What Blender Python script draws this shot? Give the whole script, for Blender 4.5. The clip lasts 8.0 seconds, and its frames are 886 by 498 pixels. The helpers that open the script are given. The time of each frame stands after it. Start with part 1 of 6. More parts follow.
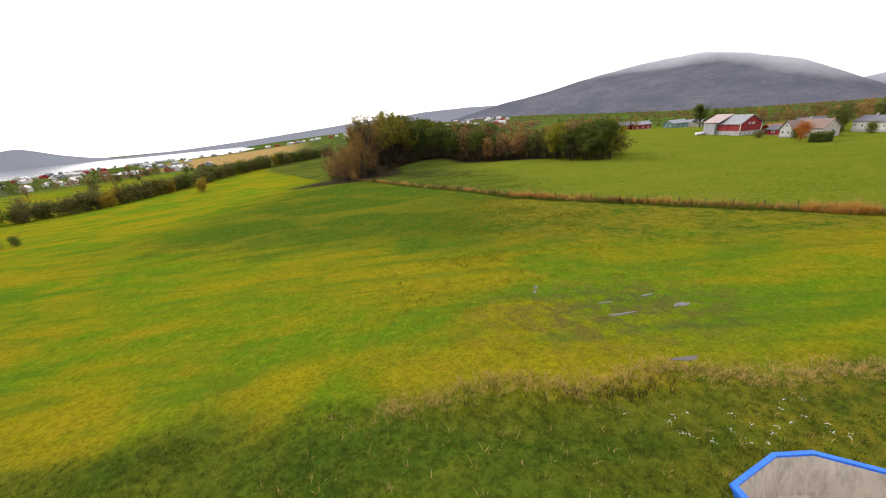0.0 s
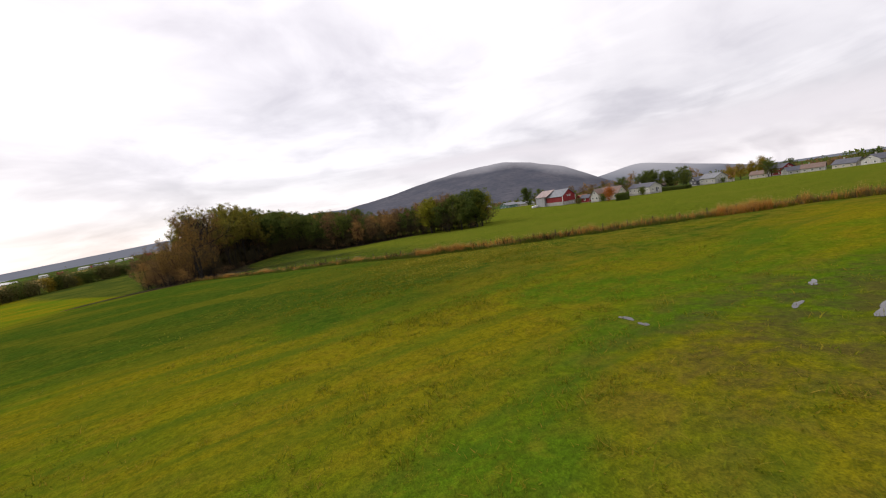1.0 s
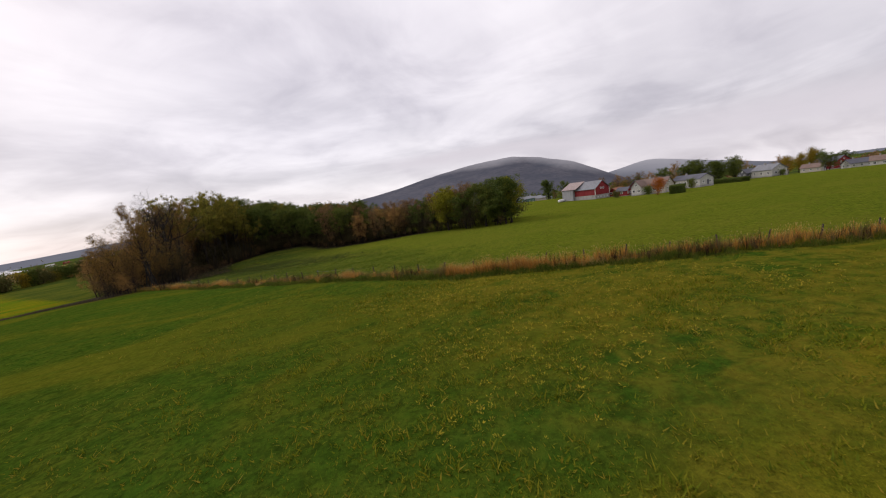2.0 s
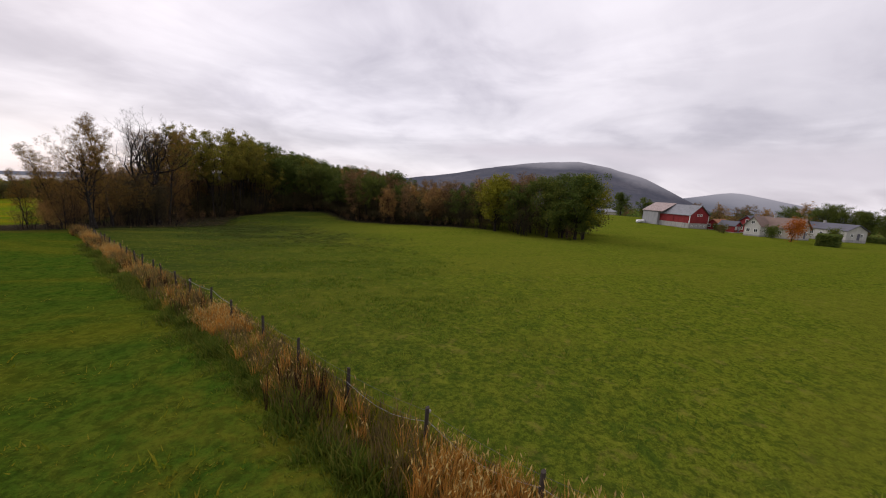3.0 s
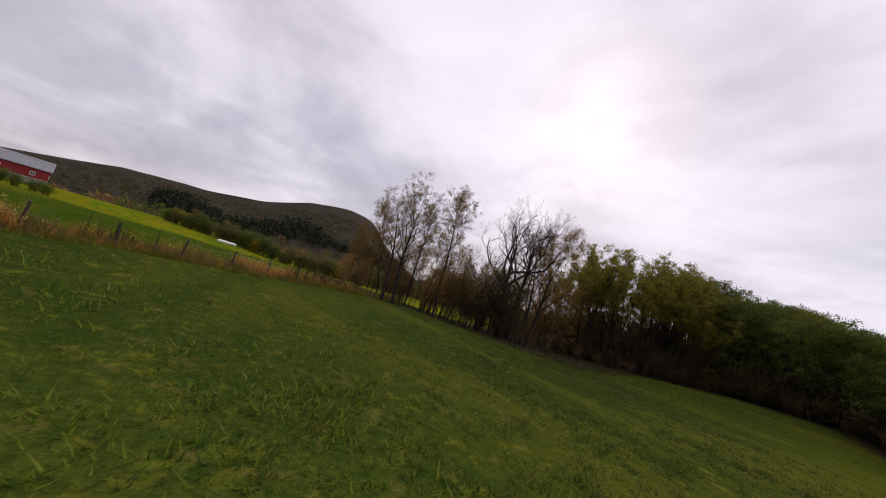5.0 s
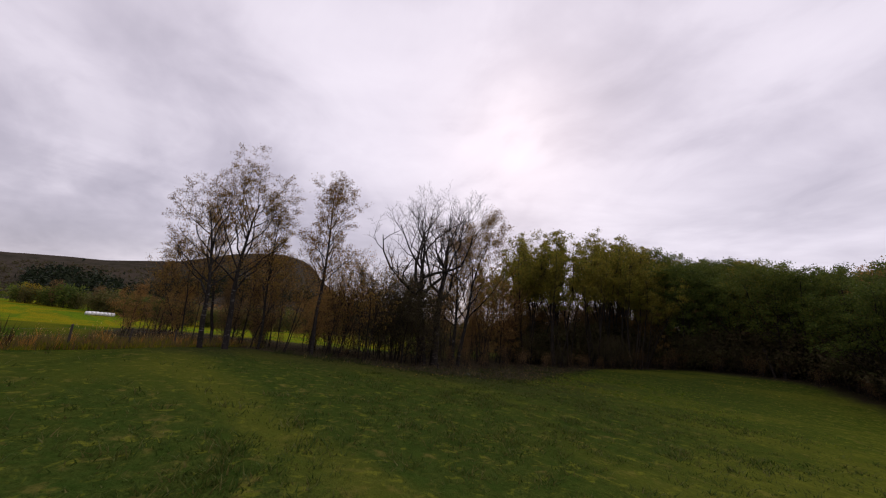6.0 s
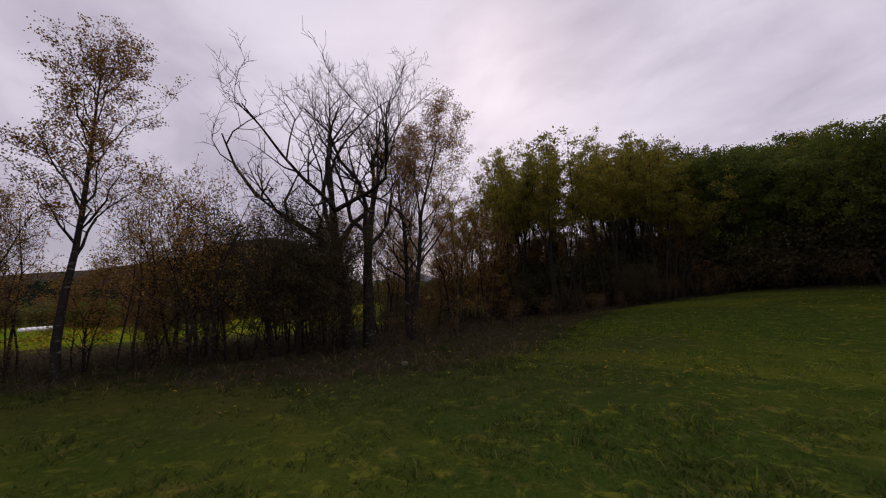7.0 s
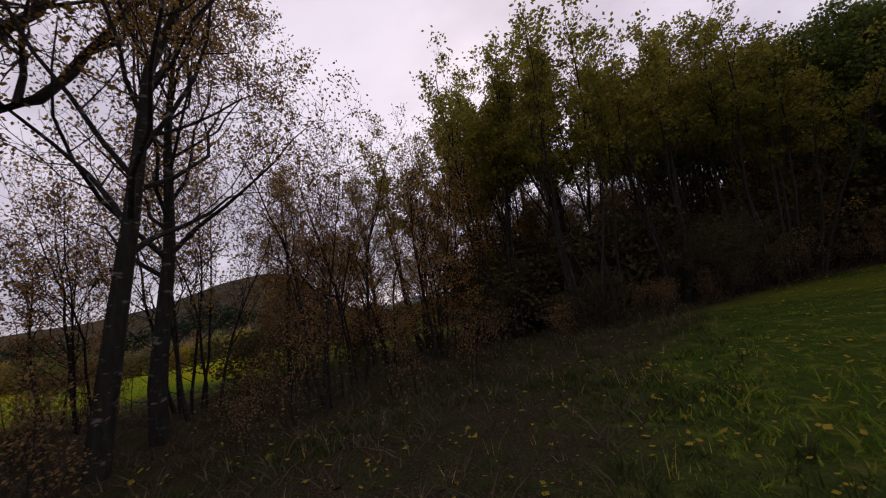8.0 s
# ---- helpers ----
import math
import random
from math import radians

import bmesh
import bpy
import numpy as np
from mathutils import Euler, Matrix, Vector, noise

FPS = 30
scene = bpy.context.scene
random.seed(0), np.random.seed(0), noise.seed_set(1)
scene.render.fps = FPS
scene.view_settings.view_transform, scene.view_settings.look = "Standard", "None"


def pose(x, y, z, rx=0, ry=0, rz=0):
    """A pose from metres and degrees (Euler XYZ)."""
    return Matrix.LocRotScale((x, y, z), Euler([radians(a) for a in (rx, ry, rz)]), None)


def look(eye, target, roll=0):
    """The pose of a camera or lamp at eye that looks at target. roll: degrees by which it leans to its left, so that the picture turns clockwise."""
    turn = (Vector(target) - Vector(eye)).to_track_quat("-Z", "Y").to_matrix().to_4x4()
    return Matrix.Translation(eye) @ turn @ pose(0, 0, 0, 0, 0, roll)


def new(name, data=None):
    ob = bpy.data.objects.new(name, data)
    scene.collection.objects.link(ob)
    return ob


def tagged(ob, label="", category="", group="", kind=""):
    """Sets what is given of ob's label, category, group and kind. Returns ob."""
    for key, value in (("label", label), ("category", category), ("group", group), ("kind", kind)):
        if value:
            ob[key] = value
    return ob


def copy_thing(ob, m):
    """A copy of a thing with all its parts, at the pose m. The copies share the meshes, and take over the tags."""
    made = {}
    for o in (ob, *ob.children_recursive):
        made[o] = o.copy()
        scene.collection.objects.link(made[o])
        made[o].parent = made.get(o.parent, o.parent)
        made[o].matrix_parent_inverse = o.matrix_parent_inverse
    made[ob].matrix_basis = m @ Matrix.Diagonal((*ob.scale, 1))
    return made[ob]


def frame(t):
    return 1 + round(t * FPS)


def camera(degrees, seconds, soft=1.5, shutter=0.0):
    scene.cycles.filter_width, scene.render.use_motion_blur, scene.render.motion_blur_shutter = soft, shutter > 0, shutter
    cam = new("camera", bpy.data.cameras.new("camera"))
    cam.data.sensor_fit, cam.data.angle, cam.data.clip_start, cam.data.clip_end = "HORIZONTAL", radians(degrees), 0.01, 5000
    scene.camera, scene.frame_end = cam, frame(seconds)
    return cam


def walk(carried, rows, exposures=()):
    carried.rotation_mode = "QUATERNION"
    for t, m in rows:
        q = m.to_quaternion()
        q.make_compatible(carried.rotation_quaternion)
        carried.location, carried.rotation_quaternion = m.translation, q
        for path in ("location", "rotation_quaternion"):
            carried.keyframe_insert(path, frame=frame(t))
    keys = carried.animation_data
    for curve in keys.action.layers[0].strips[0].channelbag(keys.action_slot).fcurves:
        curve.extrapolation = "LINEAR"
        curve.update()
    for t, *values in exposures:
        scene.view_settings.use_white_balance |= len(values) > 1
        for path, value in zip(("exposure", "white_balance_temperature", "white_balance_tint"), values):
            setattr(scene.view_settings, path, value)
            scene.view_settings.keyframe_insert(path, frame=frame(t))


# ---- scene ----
cam = camera(104.6, 8.0, soft=1.1, shutter=0.03)
PATH = [
    (0, (0.007, -0.147, 13.198), (0.036, 1.727, 12.501), -5.37),
    (0.5, (-2.505, 5.778, 8.511), (-1.774, 7.622, 8.256), -8.91),
    (1, (-3.627, 13.085, 6.744), (-2.771, 14.874, 6.490), -8.88),
    (2.5, (6.891, 42.004, 6.281), (7.642, 43.830, 5.960), -6.12),
    (3, (11.496, 50.829, 5.889), (12.077, 52.712, 5.549), 3.07),
    (3.5, (14.909, 60.391, 4.071), (14.957, 62.373, 3.804), 15.57),
    (4, (15.875, 72.829, 1.995), (14.848, 74.531, 1.770), 22.13),
    (4.5, (12.865, 83.294, 1.184), (11.279, 84.509, 1.271), 19.89),
    (6, (5.278, 101.983, 1.088), (3.900, 103.374, 1.494), 4.76),
    (6.5, (2.569, 108.235, 0.763), (1.236, 109.689, 1.096), -2.73),
    (7, (-1.833, 116.033, 0.433), (-3.207, 117.476, 0.605), -3.90),
    (7.5, (-6.286, 124.611, -0.821), (-7.631, 126.077, -0.620), -9.57),
    (8, (-10.694, 132.611, -1.444), (-12.055, 134.048, -1.154), -9.34),
]
walk(cam, [(t, look(eye, target, roll)) for t, eye, target, roll in PATH],
     exposures=[(0, 1.12, 6650, 11), (0.5, 0.9, 6650, 11), (1.0, 0.34, 6650, 12), (2.5, 0.05, 6550, 16), (4.5, 0.03, 6500, 18), (6.0, -0.08, 6450, 22), (7.0, -0.26, 6450, 25), (7.5, -0.24, 6450, 25), (8.0, -0.1, 6500, 25)])

# ---- world and sun: a bright, broken overcast ----
SUN_AZ, SUN_EL = 328.0, 32.0
world = bpy.data.worlds.new("overcast")
scene.world = world
world.use_nodes = True


class Nodes:
    """Small helper to wire node trees."""

    def __init__(self, tree):
        self.tree = tree
        tree.nodes.clear()

    def add(self, kind, links=None, **values):
        node = self.tree.nodes.new(kind)
        for key, value in values.items():
            if key in ("noise_dimensions", "sky_type", "sun_disc", "sun_elevation", "sun_rotation", "operation", "data_type", "blend_type", "feature", "layer_name", "attribute_name", "vector_type", "clamp", "wave_type", "distance"):
                if key == "operation":
                    node.operation = value
                elif key == "data_type":
                    node.data_type = value
                elif key == "blend_type":
                    node.blend_type = value
                elif key == "sky_type":
                    node.sky_type = value
                elif key == "sun_disc":
                    node.sun_disc = value
                elif key == "sun_elevation":
                    node.sun_elevation = value
                elif key == "sun_rotation":
                    node.sun_rotation = value
                elif key == "feature":
                    node.feature = value
                elif key == "attribute_name":
                    node.attribute_name = value
                elif key == "clamp":
                    node.use_clamp = value
            else:
                node.inputs[key.replace("_", " ")].default_value = value
        for key, source in (links or {}).items():
            self.tree.links.new(source, node.inputs[key])
        return node

    def math(self, op, a, b=None, clamp=False):
        node = self.tree.nodes.new("ShaderNodeMath")
        node.operation, node.use_clamp = op, clamp
        for i, v in enumerate((a, b)):
            if v is None:
                continue
            if isinstance(v, (int, float)):
                node.inputs[i].default_value = v
            else:
                self.tree.links.new(v, node.inputs[i])
        return node.outputs[0]

    def mix(self, fac, a, b, blend="MIX"):
        node = self.tree.nodes.new("ShaderNodeMix")
        node.data_type, node.blend_type = "RGBA", blend
        for i, v in ((0, fac), (6, a), (7, b)):
            if isinstance(v, (int, float)):
                node.inputs[i].default_value = v
            elif isinstance(v, tuple):
                node.inputs[i].default_value = (*v, 1) if len(v) == 3 else v
            else:
                self.tree.links.new(v, node.inputs[i])
        return node.outputs[2]

    def ramp(self, fac, stops):
        node = self.tree.nodes.new("ShaderNodeValToRGB")
        while len(node.color_ramp.elements) < len(stops):
            node.color_ramp.elements.new(0.5)
        for el, (pos, col) in zip(node.color_ramp.elements, stops):
            el.position = pos
            el.color = (*col, 1) if isinstance(col, tuple) else (col, col, col, 1)
        self.tree.links.new(fac, node.inputs[0])
        return node.outputs[0]

    def noise(self, vec, scale, detail=4, rough=0.55, distort=0.0):
        node = self.tree.nodes.new("ShaderNodeTexNoise")
        node.inputs["Scale"].default_value = scale
        node.inputs["Detail"].default_value = detail
        node.inputs["Roughness"].default_value = rough
        node.inputs["Distortion"].default_value = distort
        if vec is not None:
            self.tree.links.new(vec, node.inputs["Vector"])
        return node.outputs["Fac"]

    def mapped(self, vec, scale=(1, 1, 1), rot=(0, 0, 0), loc=(0, 0, 0)):
        node = self.tree.nodes.new("ShaderNodeMapping")
        node.inputs["Scale"].default_value = scale
        node.inputs["Rotation"].default_value = rot
        node.inputs["Location"].default_value = loc
        self.tree.links.new(vec, node.inputs["Vector"])
        return node.outputs[0]


def build_sky():
    n = Nodes(world.node_tree)
    sky = n.add("ShaderNodeTexSky", sky_type="NISHITA", sun_disc=False, sun_elevation=radians(SUN_EL), sun_rotation=radians(SUN_AZ))
    way = n.add("ShaderNodeTexCoord").outputs["Generated"]
    xyz = n.add("ShaderNodeSeparateXYZ", {"Vector": way})
    # the cloud deck as a vaulted layer overhead, drawn out into bands towards the horizon
    up = n.math("ADD", n.math("MAXIMUM", xyz.outputs[2], 0.0), 0.30)
    deck = n.add("ShaderNodeCombineXYZ", {"X": n.math("DIVIDE", xyz.outputs[0], up), "Y": n.math("DIVIDE", xyz.outputs[1], up)}).outputs[0]
    broad = n.noise(n.mapped(deck, (0.95, 1.15, 1), (0, 0, 0.5), (5.3, 2.2, 0)), 1.0, 5, 0.50, 0.5)
    fine = n.noise(n.mapped(deck, (2.6, 3.2, 1), (0, 0, 0.5), (1.0, 7.0, 0)), 1.0, 5, 0.55, 0.5)
    dense = n.math("ADD", n.math("MULTIPLY", broad, 0.68), n.math("MULTIPLY", fine, 0.32))
    # thinner cloud where the sun stands behind it, thicker away from it
    to_sun = (math.sin(radians(SUN_AZ)) * math.cos(radians(SUN_EL)), math.cos(radians(SUN_AZ)) * math.cos(radians(SUN_EL)), math.sin(radians(SUN_EL)))
    facing = n.tree.nodes.new("ShaderNodeVectorMath")
    facing.operation = "DOT_PRODUCT"
    facing.inputs[1].default_value = to_sun
    n.tree.links.new(way, facing.inputs[0])
    thick = n.math("SUBTRACT", dense, n.math("MULTIPLY", n.math("SUBTRACT", facing.outputs["Value"], 0.55), 0.07))
    thick = n.math("SUBTRACT", thick, n.math("MULTIPLY", xyz.outputs[0], 0.045))
    cloud = n.ramp(thick, [(0.34, (0.98, 0.96, 0.99)), (0.46, (0.86, 0.84, 0.88)), (0.56, (0.66, 0.64, 0.69)), (0.70, (0.44, 0.425, 0.475))])
    # heavier banks low over the horizon, with a paler strip left open beneath them
    bank = n.noise(n.mapped(way, (1.7, 1.7, 8.0), (0, 0, 0), (1.7, 0.4, 0.3)), 1.0, 5, 0.55, 0.6)
    bank = n.math("ADD", bank, n.math("MULTIPLY", xyz.outputs[0], n.math("MULTIPLY", xyz.outputs[0], 0.07)))
    low = n.math("SUBTRACT", 1.0, n.math("MULTIPLY", xyz.outputs[2], 2.2, True), True)
    lifted = n.math("MULTIPLY", n.math("SUBTRACT", xyz.outputs[2], 0.045), 14.0, True)
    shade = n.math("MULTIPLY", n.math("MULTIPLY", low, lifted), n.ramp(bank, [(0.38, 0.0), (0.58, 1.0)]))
    cloud = n.mix(n.math("MULTIPLY", shade, 0.70), cloud, (0.40, 0.39, 0.435))
    high = n.math("MULTIPLY", n.math("SUBTRACT", xyz.outputs[2], 0.35), 0.7, True)
    lifted = n.mix(high, cloud, (1.02, 1.0, 1.03))
    veil = n.mix(0.015, lifted, sky.outputs[0])
    bg = n.add("ShaderNodeBackground", {"Color": veil}, Strength=0.90)
    out = n.add("ShaderNodeOutputWorld", {"Surface": bg.outputs[0]})
    return out


build_sky()
sun = new("sun", bpy.data.lights.new("sun", "SUN"))
sun.data.energy, sun.data.angle, sun.data.color = 1.15, radians(34), (1.0, 0.96, 0.9)
sun.matrix_world = look((0, 0, 60), (-60 * math.sin(radians(SUN_AZ)) * math.cos(radians(SUN_EL)), -60 * math.cos(radians(SUN_AZ)) * math.cos(radians(SUN_EL)), 60 - 60 * math.sin(radians(SUN_EL))))


# ---- materials ----
def material(name):
    m = bpy.data.materials.new(name)
    m.use_nodes = True
    return m, Nodes(m.node_tree)


def finish(n, colour, rough=0.9, bump=None, strength=0.4, dist=0.05, metal=0.0, spec=0.3):
    shader = n.add("ShaderNodeBsdfPrincipled", Roughness=rough, Metallic=metal)
    shader.inputs["Specular IOR Level"].default_value = spec
    if isinstance(colour, tuple):
        shader.inputs["Base Color"].default_value = (*colour, 1)
    else:
        n.tree.links.new(colour, shader.inputs["Base Color"])
    if bump is not None:
        b = n.add("ShaderNodeBump", {"Height": bump}, Strength=strength, Distance=dist)
        n.tree.links.new(b.outputs[0], shader.inputs["Normal"])
    n.add("ShaderNodeOutputMaterial", {"Surface": shader.outputs[0]})


def place(n):
    return n.add("ShaderNodeNewGeometry").outputs["Position"]


def painted(name, base, dirt=0.25, rough=0.6, scale=1.2, metal=0.0, board=0.0):
    """Weathered paint, render or roofing: blotches, streaks and fine grain."""
    m, n = material(name)
    pos = n.add("ShaderNodeTexCoord").outputs["Object"]
    big = n.noise(pos, scale, 5, 0.6)
    streak = n.noise(n.mapped(pos, (3, 3, 0.35)), scale * 1.5, 4, 0.6)
    dark = tuple(c * 0.6 for c in base)
    light = tuple(min(1, c * 1.18 + 0.01) for c in base)
    col = n.mix(n.ramp(big, [(0.35, 0.0), (0.7, 1.0)]), base, light)
    col = n.mix(n.math("MULTIPLY", n.ramp(streak, [(0.45, 0.0), (0.75, 1.0)]), dirt * 2, True), col, dark)
    height = n.noise(pos, 40, 3)
    if board:
        wave = n.add("ShaderNodeTexWave", {"Vector": n.mapped(pos, (1, 1, 0))}, Scale=board, Distortion=0.3)
        height = n.math("ADD", height, n.math("MULTIPLY", wave.outputs[1], 2.0))
    finish(n, col, rough, height, 0.3, 0.02, metal)
    return m


def leafy(name, colours, through_light=0.35, gloss=0.05):
    """Leaves: each one takes its own shade between the given colours."""
    m, n = material(name)
    rnd = n.add("ShaderNodeNewGeometry").outputs["Random Per Island"]
    tree = n.add("ShaderNodeObjectInfo").outputs["Random"]
    mixed = n.math("ADD", n.math("MULTIPLY", rnd, 0.75), n.math("MULTIPLY", tree, 0.25))
    col = n.ramp(mixed, [(i / max(1, len(colours) - 1), c) for i, c in enumerate(colours)])
    a = n.add("ShaderNodeBsdfPrincipled", {"Base Color": col}, Roughness=0.6)
    a.inputs["Specular IOR Level"].default_value = gloss
    b = n.add("ShaderNodeBsdfTranslucent", {"Color": col})
    s = n.add("ShaderNodeMixShader", {1: a.outputs[0], 2: b.outputs[0]}, Fac=through_light)
    n.add("ShaderNodeOutputMaterial", {"Surface": s.outputs[0]})
    return m


def bark(name, base, patch=None):
    m, n = material(name)
    pos = n.add("ShaderNodeTexCoord").outputs["Object"]
    ridge = n.noise(n.mapped(pos, (9, 9, 1.6)), 1.5, 5, 0.6)
    col = n.mix(n.ramp(ridge, [(0.35, 0.0), (0.65, 1.0)]), tuple(c * 0.5 for c in base), base)
    if patch:
        blot = n.noise(n.mapped(pos, (2.5, 2.5, 7)), 1.3, 4, 0.6)
        col = n.mix(n.ramp(blot, [(0.58, 0.0), (0.66, 1.0)]), col, patch)
    finish(n, col, 0.95, ridge, 0.6, 0.03, spec=0.1)
    return m


def build_ground_material():
    m, n = material("meadow_ground")
    pos = place(n)
    zone = n.add("ShaderNodeAttribute", attribute_name="zone")
    far = n.add("ShaderNodeAttribute", attribute_name="land")
    zs = n.add("ShaderNodeSeparateColor", {"Color": zone.outputs["Color"]})
    fs = n.add("ShaderNodeSeparateColor", {"Color": far.outputs["Color"]})
    patch = n.noise(n.mapped(pos, (0.55, 1.1, 1), (0, 0, 0.3)), 0.11, 4, 0.55, 0.8)
    clump = n.noise(pos, 0.9, 5, 0.65, 0.5)
    tuft = n.noise(pos, 6.0, 4, 0.7)
    blade = n.noise(pos, 26.0, 3, 0.7)
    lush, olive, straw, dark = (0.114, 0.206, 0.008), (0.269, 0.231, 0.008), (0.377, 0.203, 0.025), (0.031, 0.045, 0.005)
    col = n.mix(n.ramp(patch, [(0.40, 0.0), (0.56, 1.0)]), lush, olive)
    col = n.mix(n.math("MULTIPLY", n.ramp(clump, [(0.48, 0.0), (0.74, 1.0)]), 0.35), col, straw)
    # hollows between tufts and blades darkened, their shade put into the colour
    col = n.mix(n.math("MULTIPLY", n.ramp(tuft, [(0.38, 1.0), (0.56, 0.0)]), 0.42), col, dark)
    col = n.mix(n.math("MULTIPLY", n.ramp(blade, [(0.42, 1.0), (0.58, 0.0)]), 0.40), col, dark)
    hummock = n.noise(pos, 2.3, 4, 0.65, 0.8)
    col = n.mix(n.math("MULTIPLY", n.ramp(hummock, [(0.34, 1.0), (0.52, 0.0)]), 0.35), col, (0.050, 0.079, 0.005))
    col = n.mix(n.math("MULTIPLY", n.ramp(hummock, [(0.54, 0.0), (0.74, 1.0)]), 0.28), col, (0.310, 0.289, 0.017))
    # faint cooler green streaks along the lie of the field
    streak = n.noise(n.mapped(pos, (0.06, 0.35, 1), (0, 0, 0.35)), 1.0, 4, 0.6, 1.0)
    col = n.mix(n.math("MULTIPLY", n.ramp(streak, [(0.50, 0.0), (0.64, 1.0)]), 0.6), col, (0.060, 0.120, 0.010))
    # ranker, cooler grass in the half of the field towards the fence
    rank = n.mix(n.ramp(clump, [(0.35, 0.0), (0.65, 1.0)]), (0.036, 0.084, 0.009), (0.080, 0.110, 0.012))
    # low spots of the rank grass painted darker, as shade between clumps
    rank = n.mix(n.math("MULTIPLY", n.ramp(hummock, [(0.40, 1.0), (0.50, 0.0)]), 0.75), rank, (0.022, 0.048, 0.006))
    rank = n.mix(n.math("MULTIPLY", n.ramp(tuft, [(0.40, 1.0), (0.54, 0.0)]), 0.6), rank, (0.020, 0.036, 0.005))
    rank = n.mix(n.math("MULTIPLY", n.ramp(patch, [(0.48, 0.0), (0.60, 1.0)]), 0.35), rank, (0.150, 0.140, 0.013))
    dry = n.math("MULTIPLY", n.math("SUBTRACT", n.add("ShaderNodeSeparateXYZ", {"Vector": pos}).outputs[0], 5.0), 0.12, True)
    rank = n.mix(n.math("MULTIPLY", n.math("MULTIPLY", dry, n.ramp(clump, [(0.38, 0.0), (0.6, 1.0)])), 0.5), rank, (0.230, 0.165, 0.018))
    col = n.mix(fs.outputs[2], col, rank)
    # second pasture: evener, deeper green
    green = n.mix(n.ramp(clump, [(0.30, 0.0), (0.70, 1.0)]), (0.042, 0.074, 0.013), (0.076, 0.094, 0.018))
    # yellower to the east; the western tone is darkened for the wood's shade
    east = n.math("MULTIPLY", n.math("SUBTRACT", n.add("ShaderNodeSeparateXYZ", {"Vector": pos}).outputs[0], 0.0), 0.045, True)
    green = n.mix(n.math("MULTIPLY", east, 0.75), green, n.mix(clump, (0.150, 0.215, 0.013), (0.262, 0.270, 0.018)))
    # tuft shadows and lighter tips painted into this pasture's green
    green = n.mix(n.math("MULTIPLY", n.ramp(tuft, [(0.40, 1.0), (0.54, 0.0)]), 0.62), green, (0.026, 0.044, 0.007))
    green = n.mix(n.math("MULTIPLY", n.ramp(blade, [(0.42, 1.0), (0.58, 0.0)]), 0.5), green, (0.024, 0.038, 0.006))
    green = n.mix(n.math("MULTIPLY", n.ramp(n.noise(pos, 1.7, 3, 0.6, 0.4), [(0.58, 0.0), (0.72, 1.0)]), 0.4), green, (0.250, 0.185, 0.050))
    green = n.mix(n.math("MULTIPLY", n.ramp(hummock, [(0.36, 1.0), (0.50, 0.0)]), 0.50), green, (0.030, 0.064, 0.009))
    green = n.mix(n.math("MULTIPLY", n.ramp(hummock, [(0.56, 0.0), (0.68, 1.0)]), 0.5), green, (0.200, 0.210, 0.022))
    green = n.mix(n.math("MULTIPLY", n.ramp(patch, [(0.45, 0.0), (0.6, 1.0)]), 0.35), green, (0.150, 0.150, 0.018))
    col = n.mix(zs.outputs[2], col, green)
    # leaf litter and bare soil under the trees; its dark tone also paints shade beyond them
    litter_shade = n.mix(clump, (0.016, 0.013, 0.009), (0.046, 0.035, 0.023))
    litter_shade = n.mix(n.math("MULTIPLY", n.ramp(blade, [(0.53, 0.0), (0.64, 1.0)]), 0.6), litter_shade, (0.13, 0.10, 0.05))
    litter_shade = n.mix(n.math("MULTIPLY", n.ramp(hummock, [(0.50, 0.0), (0.62, 1.0)]), 0.6), litter_shade, (0.030, 0.040, 0.012))
    col = n.mix(zs.outputs[0], col, litter_shade)
    # trampled mud in the wet gateway
    mud = n.mix(tuft, (0.035, 0.028, 0.018), (0.085, 0.068, 0.036))
    col = n.mix(n.math("MULTIPLY", zs.outputs[1], n.ramp(clump, [(0.40, 0.0), (0.58, 1.0)])), col, mud)
    # distant farmland: stubble, woods and hay meadows
    plots = n.noise(n.mapped(pos, (0.0045, 0.011, 1)), 1.0, 2, 0.4)
    woods = n.noise(pos, 0.02, 5, 0.7)
    country = n.ramp(plots, [(0.38, (0.05, 0.10, 0.015)), (0.45, (0.10, 0.12, 0.02)), (0.52, (0.045, 0.06, 0.02)), (0.60, (0.07, 0.11, 0.015))])
    country = n.mix(n.ramp(woods, [(0.52, 0.0), (0.57, 1.0)]), country, (0.035, 0.040, 0.018))
    col = n.mix(fs.outputs[0], col, country)
    stubble = n.mix(woods, (0.30, 0.20, 0.075), (0.24, 0.17, 0.07))
    col = n.mix(fs.outputs[1], col, stubble)
    relief = n.math("ADD", n.math("MULTIPLY", clump, 1.2), n.math("ADD", n.math("MULTIPLY", tuft, 0.9), n.math("MULTIPLY", blade, 0.5)))
    finish(n, col, 0.95, relief, 0.9, 0.14, spec=0.0)
    return m


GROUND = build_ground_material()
BIRCH = bark("birch_bark", (0.034, 0.029, 0.025), (0.15, 0.14, 0.125))
BARK = bark("dark_bark", (0.036, 0.029, 0.024), (0.075, 0.065, 0.054))
GREYBARK = bark("grey_bark", (0.040, 0.034, 0.028), (0.17, 0.145, 0.12))
LEAF_BIRCH = leafy("birch_leaves", [(0.175, 0.080, 0.030), (0.290, 0.150, 0.034), (0.200, 0.140, 0.032), (0.405, 0.250, 0.038)], 0.4)
